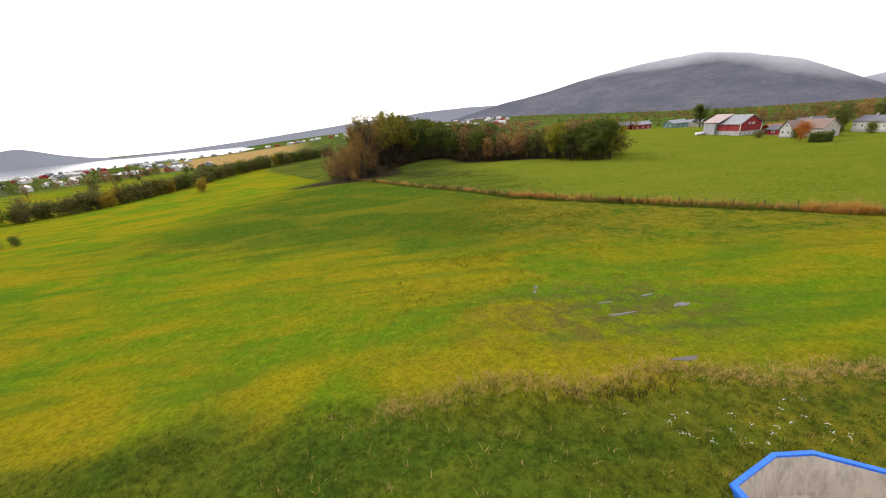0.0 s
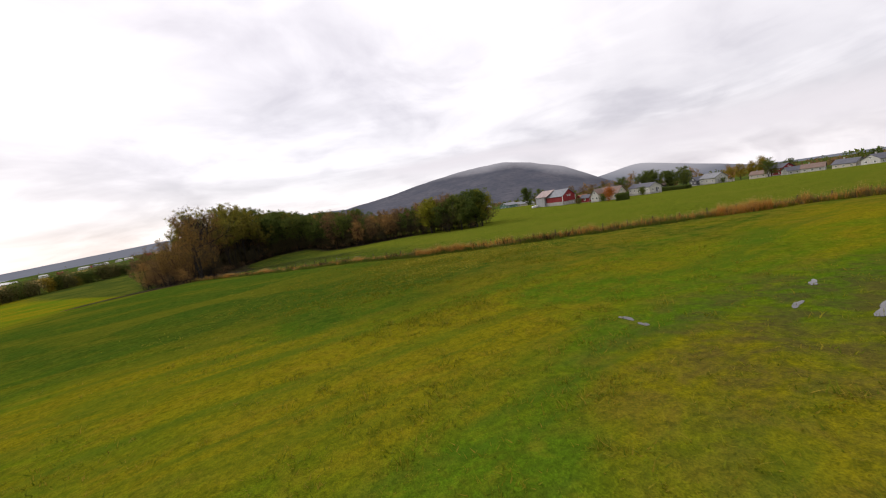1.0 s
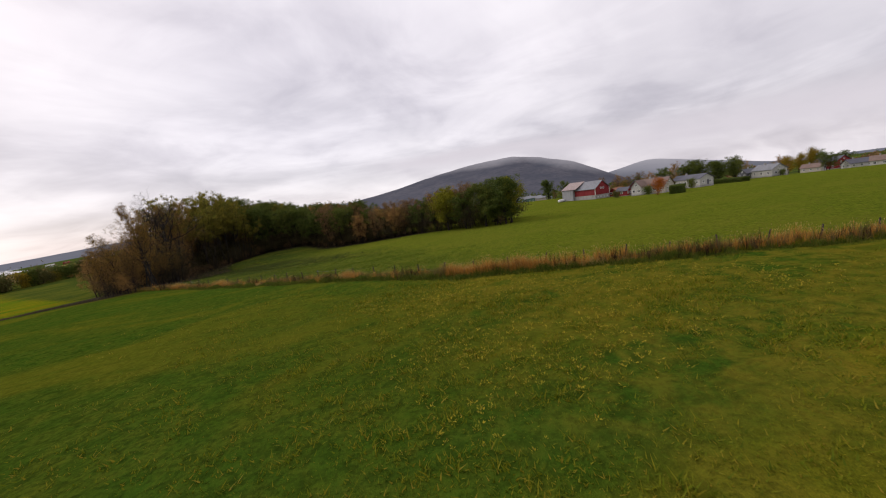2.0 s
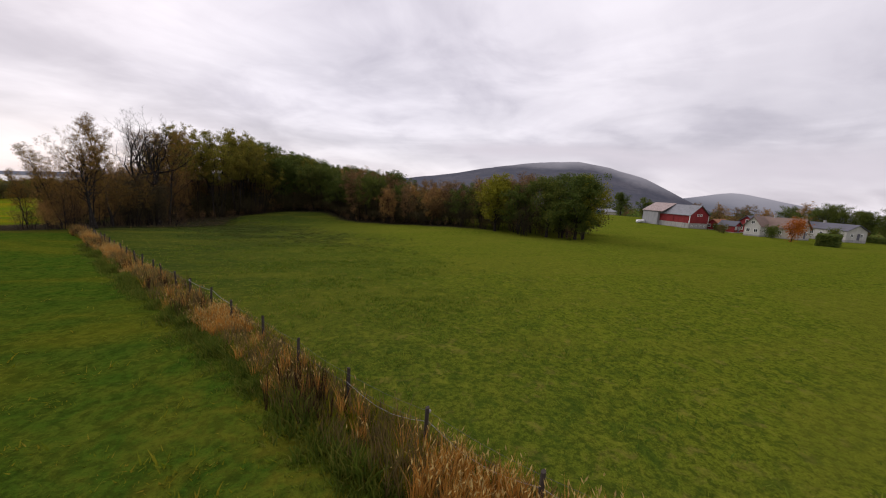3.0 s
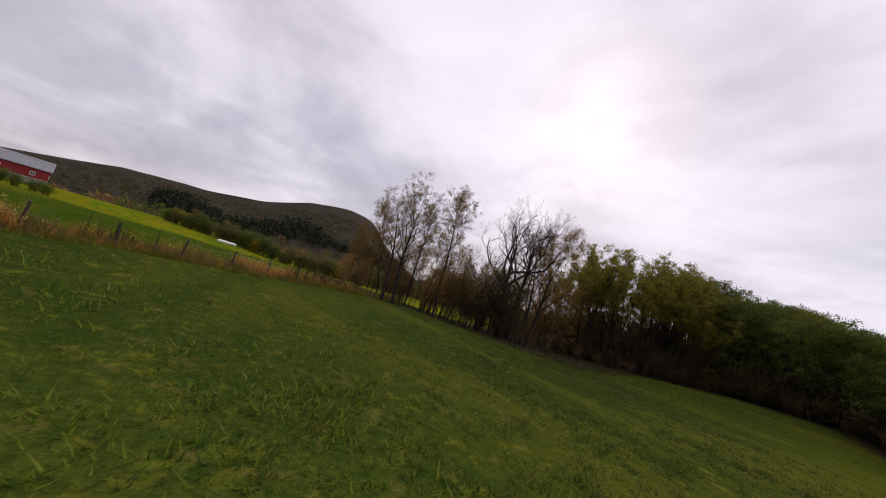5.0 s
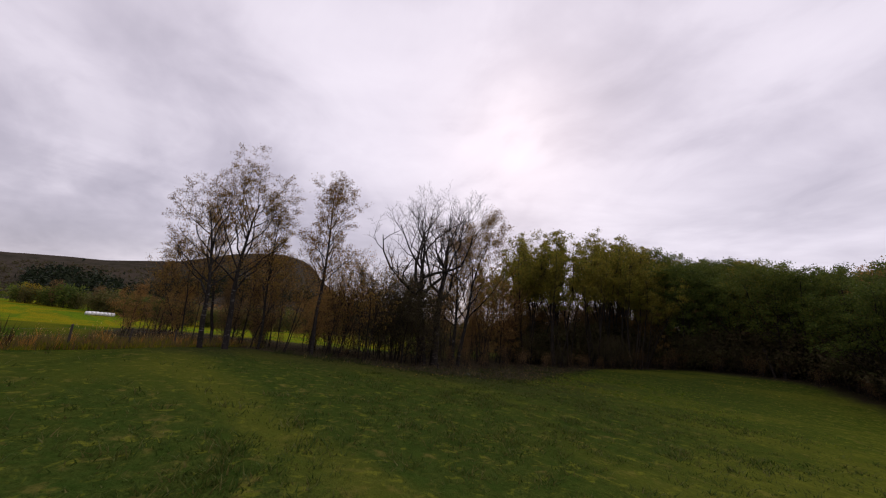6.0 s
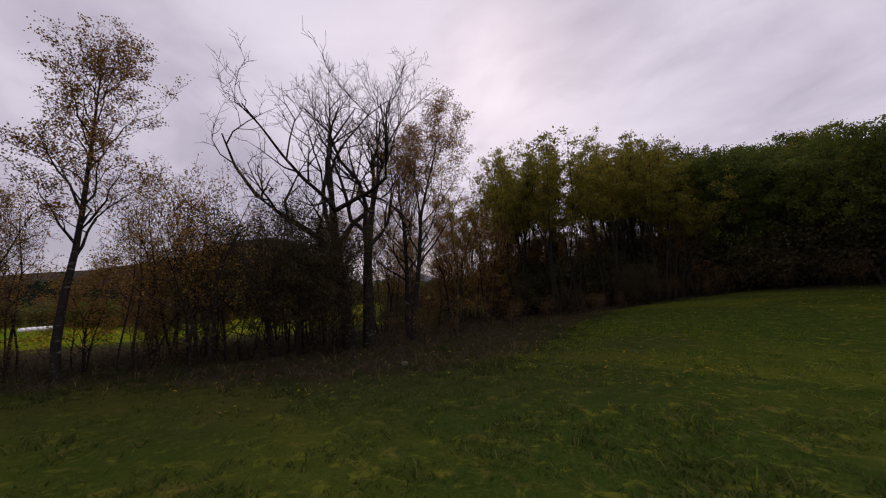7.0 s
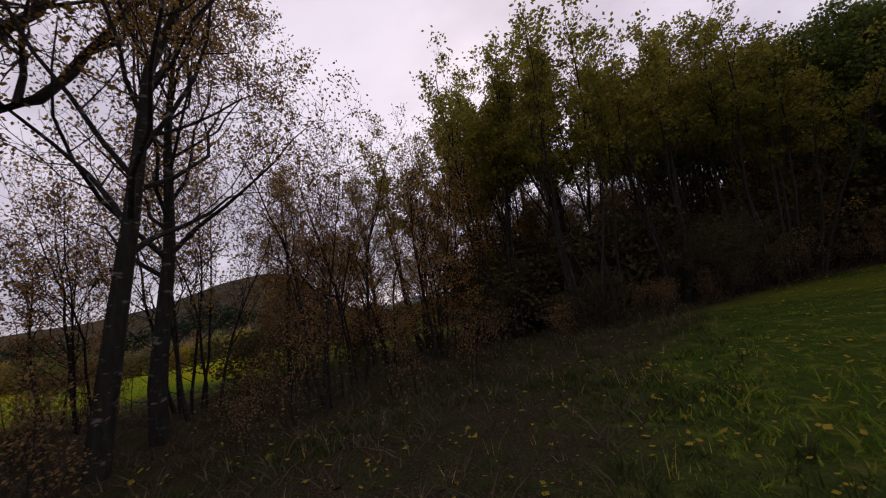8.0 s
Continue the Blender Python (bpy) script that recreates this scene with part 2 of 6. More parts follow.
LEAF_POPLAR = leafy("poplar_leaves", [(0.100, 0.128, 0.020), (0.165, 0.182, 0.026), (0.320, 0.245, 0.034), (0.130, 0.118, 0.026), (0.215, 0.188, 0.028)], 0.55)
LEAF_DARK = leafy("dark_leaves", [(0.059, 0.091, 0.021), (0.098, 0.134, 0.026), (0.171, 0.169, 0.029)], 0.4)
LEAF_BROWN = leafy("brown_leaves", [(0.130, 0.076, 0.042), (0.190, 0.110, 0.054), (0.255, 0.156, 0.055), (0.120, 0.096, 0.044)])
LEAF_HEDGE = leafy("hedgerow_leaves", [(0.110, 0.090, 0.032), (0.150, 0.120, 0.042), (0.095, 0.112, 0.032), (0.180, 0.145, 0.040)], 0.3)
LEAF_RUSSET = leafy("russet_leaves", [(0.235, 0.120, 0.052), (0.345, 0.180, 0.064), (0.400, 0.245, 0.066), (0.205, 0.150, 0.046)], 0.4)
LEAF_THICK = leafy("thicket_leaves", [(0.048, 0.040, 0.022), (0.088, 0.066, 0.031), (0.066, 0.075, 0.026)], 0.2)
LEAF_GOLD = leafy("golden_leaves", [(0.24, 0.17, 0.02), (0.32, 0.22, 0.02), (0.15, 0.13, 0.02)])
LEAF_DOCK = leafy("dock_leaves", [(0.34, 0.28, 0.020), (0.46, 0.35, 0.028), (0.22, 0.22, 0.018), (0.28, 0.14, 0.03)], 0.3)
LEAF_OLIVE = leafy("olive_leaves", [(0.13, 0.145, 0.014), (0.21, 0.21, 0.018), (0.27, 0.24, 0.02), (0.10, 0.12, 0.014)], 0.4)
LEAF_ORANGE = leafy("orange_leaves", [(0.34, 0.09, 0.02), (0.42, 0.14, 0.02), (0.28, 0.12, 0.02)])
BLADE = leafy("grass_blades", [(0.053, 0.085, 0.006), (0.143, 0.175, 0.009), (0.237, 0.213, 0.014), (0.361, 0.218, 0.038)], 0.3)
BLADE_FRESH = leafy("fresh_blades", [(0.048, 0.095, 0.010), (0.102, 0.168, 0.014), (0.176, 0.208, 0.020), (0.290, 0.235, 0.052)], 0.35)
# darker blades for beside the wood, with its shade in their colour
BLADE_SHADED = leafy("shaded_blades", [(0.024, 0.045, 0.009), (0.048, 0.080, 0.013), (0.080, 0.100, 0.019), (0.155, 0.132, 0.042)], 0.3)
STRAW = leafy("dry_stalks", [(0.30, 0.20, 0.06), (0.44, 0.30, 0.09), (0.54, 0.39, 0.14), (0.24, 0.17, 0.06)], 0.25)
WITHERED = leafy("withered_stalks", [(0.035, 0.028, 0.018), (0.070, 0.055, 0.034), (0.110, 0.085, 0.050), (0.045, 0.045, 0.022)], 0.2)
HAY = leafy("faded_stalks", [(0.085, 0.070, 0.030), (0.150, 0.110, 0.045), (0.220, 0.150, 0.055), (0.095, 0.105, 0.030)], 0.3)
BANK = leafy("bank_grass", [(0.045, 0.075, 0.010), (0.085, 0.120, 0.015), (0.130, 0.150, 0.020), (0.220, 0.190, 0.045)], 0.35)
REED = leafy("orange_reeds", [(0.36, 0.145, 0.028), (0.50, 0.225, 0.042), (0.58, 0.310, 0.070), (0.26, 0.125, 0.032)], 0.35)
SPRUCE = leafy("spruce_needles", [(0.010, 0.017, 0.010), (0.018, 0.027, 0.013), (0.026, 0.034, 0.014)], 0.1)
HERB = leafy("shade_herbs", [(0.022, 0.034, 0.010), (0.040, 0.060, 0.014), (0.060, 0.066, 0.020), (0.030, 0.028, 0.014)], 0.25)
DOCK = leafy("rusty_stems", [(0.028, 0.016, 0.010), (0.055, 0.027, 0.014), (0.030, 0.022, 0.012)], 0.1)
POST = painted("weathered_post", (0.050, 0.040, 0.032), 0.4, 0.95, 6)
# bluish slate tones with distance haze painted into the base colour
HAZED_HILL, _n = material("hazed_hillside")
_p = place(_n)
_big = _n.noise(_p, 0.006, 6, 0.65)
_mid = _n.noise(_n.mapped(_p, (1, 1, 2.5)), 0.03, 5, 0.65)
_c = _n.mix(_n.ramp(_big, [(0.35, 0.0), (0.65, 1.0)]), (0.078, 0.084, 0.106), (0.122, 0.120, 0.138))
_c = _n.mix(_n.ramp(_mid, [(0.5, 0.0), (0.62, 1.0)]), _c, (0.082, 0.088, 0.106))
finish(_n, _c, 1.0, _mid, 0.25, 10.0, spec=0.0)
WOODED, _n = material("wooded_slope")
_p = place(_n)
_big = _n.noise(_p, 0.008, 5, 0.6)
_mid = _n.noise(_p, 0.06, 6, 0.7)
_c = _n.mix(_n.ramp(_big, [(0.40, 0.0), (0.60, 1.0)]), (0.034, 0.032, 0.022), (0.058, 0.046, 0.034))
_c = _n.mix(_n.ramp(_mid, [(0.42, 0.0), (0.6, 1.0)]), _c, (0.062, 0.052, 0.040))
finish(_n, _c, 1.0, _mid, 0.7, 6.0, spec=0.0)
# pale blue-grey base colour, lightened to stand in for haze
FAR_HAZED_HILL, _n = material("far_hazed_hills")
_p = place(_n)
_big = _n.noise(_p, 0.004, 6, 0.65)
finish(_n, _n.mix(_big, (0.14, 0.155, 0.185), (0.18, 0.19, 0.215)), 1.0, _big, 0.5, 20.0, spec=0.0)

# ---- terrain ----
# heights of the meadow at spots fitted to the camera's view: x, y, z
SPOTS = [(0, 0, 4.0), (4.7, 12, 3.2), (12.5, 15, 2.5), (9.7, 16, 2.3), (6.8, 21, 1.9), (-25, 20, 1.4), (40, 5, 2.6), (10, 40, 1.0), (14.5, 55, 0.4), (7, 65.6, 0.2), (1.3, 74, -0.2), (-4, 82.5, -0.7), (-21, 109, -1.8), (-33, 106, -1.8), (13.6, 83, -0.9), (5.6, 102, -1.8), (-1.8, 116, -2.6), (-11, 132.5, -3.6), (-21, 126.5, -3.6), (-30, 154, -5.0), (-17, 142, -4.0), (-12, 156, -3.7), (-4, 162, -3.0), (7, 158, -2.2), (12, 145, -3.8), (37, 123, -2.2), (49, 102, -1.5), (54, 94, -1.2), (128, 144, -2.4), (114, 104, -1.8), (160, 117, -3.0), (151, 196, -1.7), (-156, 104, -6.3), (-52, 95, -2.5), (-80, 100, -4.6), (-114, 98, -6.6), (-148, 128, -8.6), (-60, 40, 0.0), (-100, 150, -6.5)]
_C = np.array(SPOTS, float)


def _kernel(r):
    return np.where(r > 1e-6, r * r * np.log(np.maximum(r, 1e-6)), 0.0)


def _solve_spots():
    k = _kernel(np.linalg.norm(_C[:, None, :2] - _C[None, :, :2], axis=-1)) + np.eye(len(_C)) * 60
    q = np.c_[np.ones(len(_C)), _C[:, :2]]
    a = np.block([[k, q], [q.T, np.zeros((3, 3))]])
    return np.linalg.solve(a, np.r_[_C[:, 2], 0, 0, 0])


_W = _solve_spots()


def smooth(a, b, v):
    s = np.clip((np.asarray(v, float) - a) / (b - a), 0, 1)
    return s * s * (3 - 2 * s)


def near_height(x, y):
    d = np.hypot(x[..., None] - _C[:, 0], y[..., None] - _C[:, 1])
    return _kernel(d) @ _W[:-3] + _W[-3] + _W[-2] * x + _W[-1] * y


def ground_z(x, y):
    x, y = np.asarray(x, float), np.asarray(y, float)
    cx, cy = x - 5, y - 85
    r, az = np.hypot(cx, cy), np.degrees(np.arctan2(cx, cy))
    west = smooth(-5, -35, az) * smooth(-150, -100, az)
    east = smooth(10, 45, az) * smooth(175, 120, az)
    far = -4.5 - west * (24 * smooth(170, 850, r) + 16 * smooth(1300, 1750, r)) - east * np.clip(r - 130, 0, 4000) * 0.022
    far += (1 - west) * (1 - east) * smooth(200, 1500, r) * 8
    far += 2.5 * np.sin(x * 0.006 + 1.0) * np.sin(y * 0.0052) * smooth(250, 700, r)
    w = smooth(150, 270, r)
    return near_height(x, y) * (1 - w) + far * w


def gz(x, y):
    return float(ground_z(np.array([x]), np.array([y]))[0])


def graded(lo, hi, step, reach, growth=1.09):
    mid = list(np.arange(lo, hi + 0.01, step))
    out, s = [], step
    while not out or out[-1] < reach:
        s *= growth
        out.append((out[-1] if out else 0) + s)
    return np.array([lo - d for d in reversed(out)] + mid + [hi + d for d in out])


# edge of the wood, as a line on the plan
EDGE = [(-24, 103), (-22.5, 112), (-21, 122), (-20, 128), (-18, 134), (-17, 144.5), (-12, 156), (-4, 162), (6, 157), (13, 145), (36.8, 123), (49, 102.5), (54, 94.5)]
FENCE_A, FENCE_B = Vector((42.0, 15.0)), Vector((-23.5, 111.0))


def fence_bend(d):
    """How far the fence and its strip swing aside from the straight line, towards the houses."""
    return -0.26 * np.clip(49.0 - d, 0.0, 40.0) * np.clip((51.0 - d) / 6.0, 0.0, 1.0)


def edge_distance(x, y):
    """Signed distance to the wood's edge line: positive inside the wood."""
    best = np.full(np.shape(x), 1e9)
    sign = np.ones(np.shape(x))
    for k, ((ax, ay), (bx, by)) in enumerate(zip(EDGE[:-1], EDGE[1:])):
        ux, uy = bx - ax, by - ay
        s = np.clip(((x - ax) * ux + (y - ay) * uy) / (ux * ux + uy * uy), 0, 1)
        d = np.hypot(x - ax - s * ux, y - ay - s * uy)
        side = np.sign(ux * (y - ay) - uy * (x - ax))
        side = np.where(((k == 0) & (s <= 0)) | ((k == len(EDGE) - 2) & (s >= 1)), -1, side)
        sign = np.where(d < best, side, sign)
        best = np.minimum(best, d)
    return best * sign


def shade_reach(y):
    """How far the litter, and the shade painted with it, runs out from the wood's edge into the pasture."""
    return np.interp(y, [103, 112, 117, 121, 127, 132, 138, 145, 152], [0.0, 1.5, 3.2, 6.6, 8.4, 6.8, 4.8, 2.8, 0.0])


def mesh_object(name, verts, faces, mat, parent=None, label="", smooth_shade=False):
    me = bpy.data.meshes.new(name)
    me.from_pydata([tuple(map(float, v)) for v in verts] if not isinstance(verts, np.ndarray) else verts.tolist(), [], faces if isinstance(faces, list) else faces.tolist())
    me.materials.append(mat)
    if smooth_shade:
        me.polygons.foreach_set("use_smooth", np.ones(len(me.polygons), bool))
    me.update()
    ob = new(name, me)
    if parent:
        ob.parent = parent
    if label:
        tagged(ob, label)
    return ob


def build_ground():
    xs, ys = graded(-60, 70, 1.3, 4600), graded(-8, 175, 1.3, 4600)
    gx, gy = np.meshgrid(xs, ys)
    z = ground_z(gx, gy)
    inside = edge_distance(gx, gy)
    r = np.hypot(gx - 5, gy - 85)
    bump = np.array([[noise.noise((a * 0.23, b * 0.23, 0)) for a, b in zip(ra, rb)] for ra, rb in zip(gx, gy)])
    z = z + bump * 0.10 * smooth(220, 120, r) * smooth(6, 14, np.hypot(gx - 9, gy - 16))
    nx, ny = len(xs), len(ys)
    idx = np.arange(nx * ny).reshape(ny, nx)
    faces = np.stack([idx[:-1, :-1], idx[:-1, 1:], idx[1:, 1:], idx[1:, :-1]], -1).reshape(-1, 4)
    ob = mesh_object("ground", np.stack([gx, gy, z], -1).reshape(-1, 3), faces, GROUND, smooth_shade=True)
    # ground types by place: R litter and painted wood shade, G mud, B second pasture; land: R distant farmland, G
    # stubble
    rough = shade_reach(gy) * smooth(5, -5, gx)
    litter_shade = smooth(-0.8, 1.8, inside + rough + bump * 2.2) * smooth(20, 13, inside) * smooth(150, 110, np.hypot(gx - 10, gy - 130)) * smooth(46, 38, gx)
    # the wood's shade on the grass beside it, painted as a weaker litter tone
    litter_shade = np.maximum(litter_shade, 0.5 * smooth(-8.5, -1.0, inside + rough + bump * 3) * smooth(20, 13, inside) * smooth(98, 106, gy) * smooth(146, 132, gy) * smooth(4, -4, gx))
    mud = smooth(8, 2, np.hypot((gx - 9.5) * 0.7, (gy - 16.5) * 1.3)) * 0.6
    ab = FENCE_B - FENCE_A
    side = (ab.x * (gy - FENCE_A.y) - ab.y * (gx - FENCE_A.x)) / ab.length
    side = side - fence_bend((ab.x * (gx - FENCE_A.x) + ab.y * (gy - FENCE_A.y)) / ab.length)
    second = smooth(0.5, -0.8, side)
    zone = np.stack([litter_shade, mud, second, np.ones_like(z)], -1).reshape(-1, 4)
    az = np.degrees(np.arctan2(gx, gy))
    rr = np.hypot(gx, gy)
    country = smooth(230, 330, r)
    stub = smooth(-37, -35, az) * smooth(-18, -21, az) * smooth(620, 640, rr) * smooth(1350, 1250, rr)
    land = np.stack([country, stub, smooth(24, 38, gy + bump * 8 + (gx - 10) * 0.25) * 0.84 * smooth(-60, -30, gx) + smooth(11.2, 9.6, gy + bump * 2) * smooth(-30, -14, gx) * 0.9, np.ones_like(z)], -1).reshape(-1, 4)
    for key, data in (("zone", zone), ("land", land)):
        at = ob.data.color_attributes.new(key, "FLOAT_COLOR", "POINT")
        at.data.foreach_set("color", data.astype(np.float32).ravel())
    return tagged(ob, "gently rolling green pasture with worn yellowish grass", "ground", kind="structure")


build_ground()


def ridge(name, profile, r0, r1, base, mat, label, rough=0.06, seed=0, steps=90, lift=0.0):
    """A hill or mountain: skyline given as (azimuth, elevation) knots seen from the meadow, with real depth behind and before it."""
    azs = np.linspace(profile[0][0], profile[-1][0], steps)
    el = np.interp(azs, [p[0] for p in profile], [p[1] for p in profile])
    k = np.array([1, 2, 3, 2, 1]) / 9
    el = np.convolve(np.pad(el, 2, mode="edge"), k, "valid")
    rows = 26
    verts = []
    for j in range(rows):
        s = j / (rows - 1)
        for a, e in zip(azs, el):
            crest = r0 + (r1 - r0) * 0.62
            r = r0 + (r1 - r0) * s
            peak = crest * math.tan(radians(e)) - base
            up = (s / 0.62) if s < 0.62 else 1 - ((s - 0.62) / 0.38) ** 2
            up = up ** 0.85 if s < 0.62 else up
            x, y = 5 + r * math.sin(radians(a)), 85 + r * math.cos(radians(a))
            n1 = noise.fractal((x * 0.0025 + seed, y * 0.0025, 0), 1.0, 2.0, 5)
            z = base + max(0.0, peak) * up * (1 + rough * n1 * 2.2 * (1 - abs(up - 0.5))) + n1 * rough * 60 * up * (1 - up)
            verts.append((x, y, z - 2))
    faces = [(j * steps + i, j * steps + i + 1, (j + 1) * steps + i + 1, (j + 1) * steps + i) for j in range(rows - 1) for i in range(steps - 1)]
    ob = mesh_object(name, verts, faces, mat, smooth_shade=True)
    return tagged(ob, label, "mountain", kind="structure")


ridge("backdrop_dome_mountain", [(4, 0.3), (9, 1.4), (13, 2.1), (18, 2.9), (24, 4.1), (30.5, 5.1), (37, 5.3), (42, 4.9), (47, 3.4), (51.5, 1.0), (55, -0.8), (60, -2.5)], 1800, 3600, -60, HAZED_HILL, "broad dome-shaped mountain with its top in low cloud", 0.05, 1)
ridge("backdrop_east_range", [(44, -1.0), (50, 0.3), (57, 1.8), (63, 0.6), (70, -1.0), (85, -1.0), (100, 0.5), (120, 0.0)], 2600, 4300, -140, FAR_HAZED_HILL, "grey hills half lost in low cloud", 0.05, 3)
TABLE = ridge("backdrop_table_mountain", [(-125, 0.8), (-115, 0.9), (-107, 1.2), (-102, 2.2), (-97, 3.3), (-92, 3.8), (-88, 3.9), (-81, 5.0), (-75, 7.0), (-69.5, 7.7), (-66, 7.4), (-64.4, 6.6), (-62.8, 4.6), (-60.5, 2.9), (-57, 0.8), (-55, -0.5)], 520, 1500, -34, WOODED, "steep flat-topped wooded mountain ending in a cliff", 0.05, 5, 140)
ridge("backdrop_pointed_peak", [(-58, -0.6), (-55, 0.2), (-51.5, 0.9), (-48.8, 1.4), (-48, 1.3), (-45.5, 0.4), (-43, -0.2), (-40, -0.6)], 3300, 4400, -36, FAR_HAZED_HILL, "blue pointed peak beyond the fjord", 0.04, 8)
ridge("backdrop_fjord_hills", [(-62, -0.9), (-48, -0.8), (-41, -0.5), (-34, -0.3), (-26, 0.1), (-16, 0.8), (-9, 1.3), (0, 1.8), (8, 2.0), (14, 1.7)], 3000, 4300, -36, FAR_HAZED_HILL, "low blue hills beyond the fjord", 0.05, 11)


def build_cloud_bank():
    """Low cloud resting on the mountain tops: a curved, ragged sheet in front of the summits that glows by itself and
    hazes the eastern hills.
    """
    m, n = material("low_cloud")
    co = n.add("ShaderNodeSeparateXYZ", {"Vector": n.add("ShaderNodeTexCoord").outputs["UV"]})
    ragged = n.noise(n.mapped(place(n), (0.0016, 0.0016, 0.004)), 1.0, 5, 0.6, 0.4)
    height = n.math("ADD", co.outputs[1], n.math("MULTIPLY", n.math("SUBTRACT", ragged, 0.5), 0.4))
    fade = n.math("MULTIPLY", n.ramp(height, [(0.06, 0.0), (0.34, 0.40), (0.60, 0.94), (1.0, 0.0)]), n.ramp(co.outputs[0], [(0.0, 0.0), (0.15, 1.0), (0.85, 1.0), (1.0, 0.0)]))
    top = n.math("MULTIPLY", fade, n.ramp(co.outputs[1], [(0.0, 0.0), (0.12, 1.0), (0.72, 1.0), (0.97, 0.0)]))
    glow = n.add("ShaderNodeEmission", Color=(0.72, 0.70, 0.75, 1), Strength=0.92)
    clear = n.add("ShaderNodeBsdfTransparent")
    both = n.add("ShaderNodeMixShader", {0: top, 1: clear.outputs[0], 2: glow.outputs[0]})
    n.add("ShaderNodeOutputMaterial", {"Surface": both.outputs[0]})
    azs, els = np.linspace(12, 95, 48), np.linspace(0.0, 1.0, 9)
    low = np.interp(azs, [12, 22, 30, 40, 48, 60, 95], [3.0, 3.6, 4.1, 3.8, 1.0, -1.4, -1.8])
    pts = [(5 + 1700 * math.sin(radians(a)), 85 + 1700 * math.cos(radians(a)), 1700 * math.tan(radians(b + (9.0 - b) * e))) for e in els for a, b in zip(azs, low)]
    k = len(azs)
    ob = mesh_object("backdrop_cloud_bank", pts, [(j * k + i, j * k + i + 1, (j + 1) * k + i + 1, (j + 1) * k + i) for j in range(len(els) - 1) for i in range(k - 1)], m, smooth_shade=True)
    uv = ob.data.uv_layers.new(name="bank")
    for loop in ob.data.loops:
        j, i = divmod(loop.vertex_index, k)
        uv.data[loop.index].uv = (i / (k - 1), j / (len(els) - 1))
    return tagged(ob, "ragged low grey cloud resting on the mountain tops", "cloud", kind="structure")


build_cloud_bank()


def build_water():
    m, n = material("fjord_water")
    finish(n, (0.05, 0.07, 0.09), 0.12, n.noise(place(n), 0.15, 4), 0.15, 0.5, spec=0.5)
    pts = [(5 + r * math.sin(radians(a)), 85 + r * math.cos(radians(a)), -37.0) for r in (1350, 3300) for a in range(-56, -20, 3)]
    k = len(pts) // 2
    ob = mesh_object("water", pts, [(i, i + 1, k + i + 1, k + i) for i in range(k - 1)], m)
    return tagged(ob, "pale calm fjord reflecting the grey sky", "water", kind="structure")


build_water()


# ---- trees ----
def tube(verts, faces, pts, radii, sides):
    base = len(verts)
    for i, (p, r) in enumerate(zip(pts, radii)):
        d = (pts[min(i + 1, len(pts) - 1)] - pts[max(i - 1, 0)]).normalized()
        a = d.orthogonal().normalized()
        b = d.cross(a)
        for k in range(sides):
            t = 2 * math.pi * k / sides
            verts.append(p + (a * math.cos(t) + b * math.sin(t)) * r)
    for i in range(len(pts) - 1):
        for k in range(sides):
            q = base + i * sides
            faces.append((q + k, q + (k + 1) % sides, q + sides + (k + 1) % sides, q + sides + k))


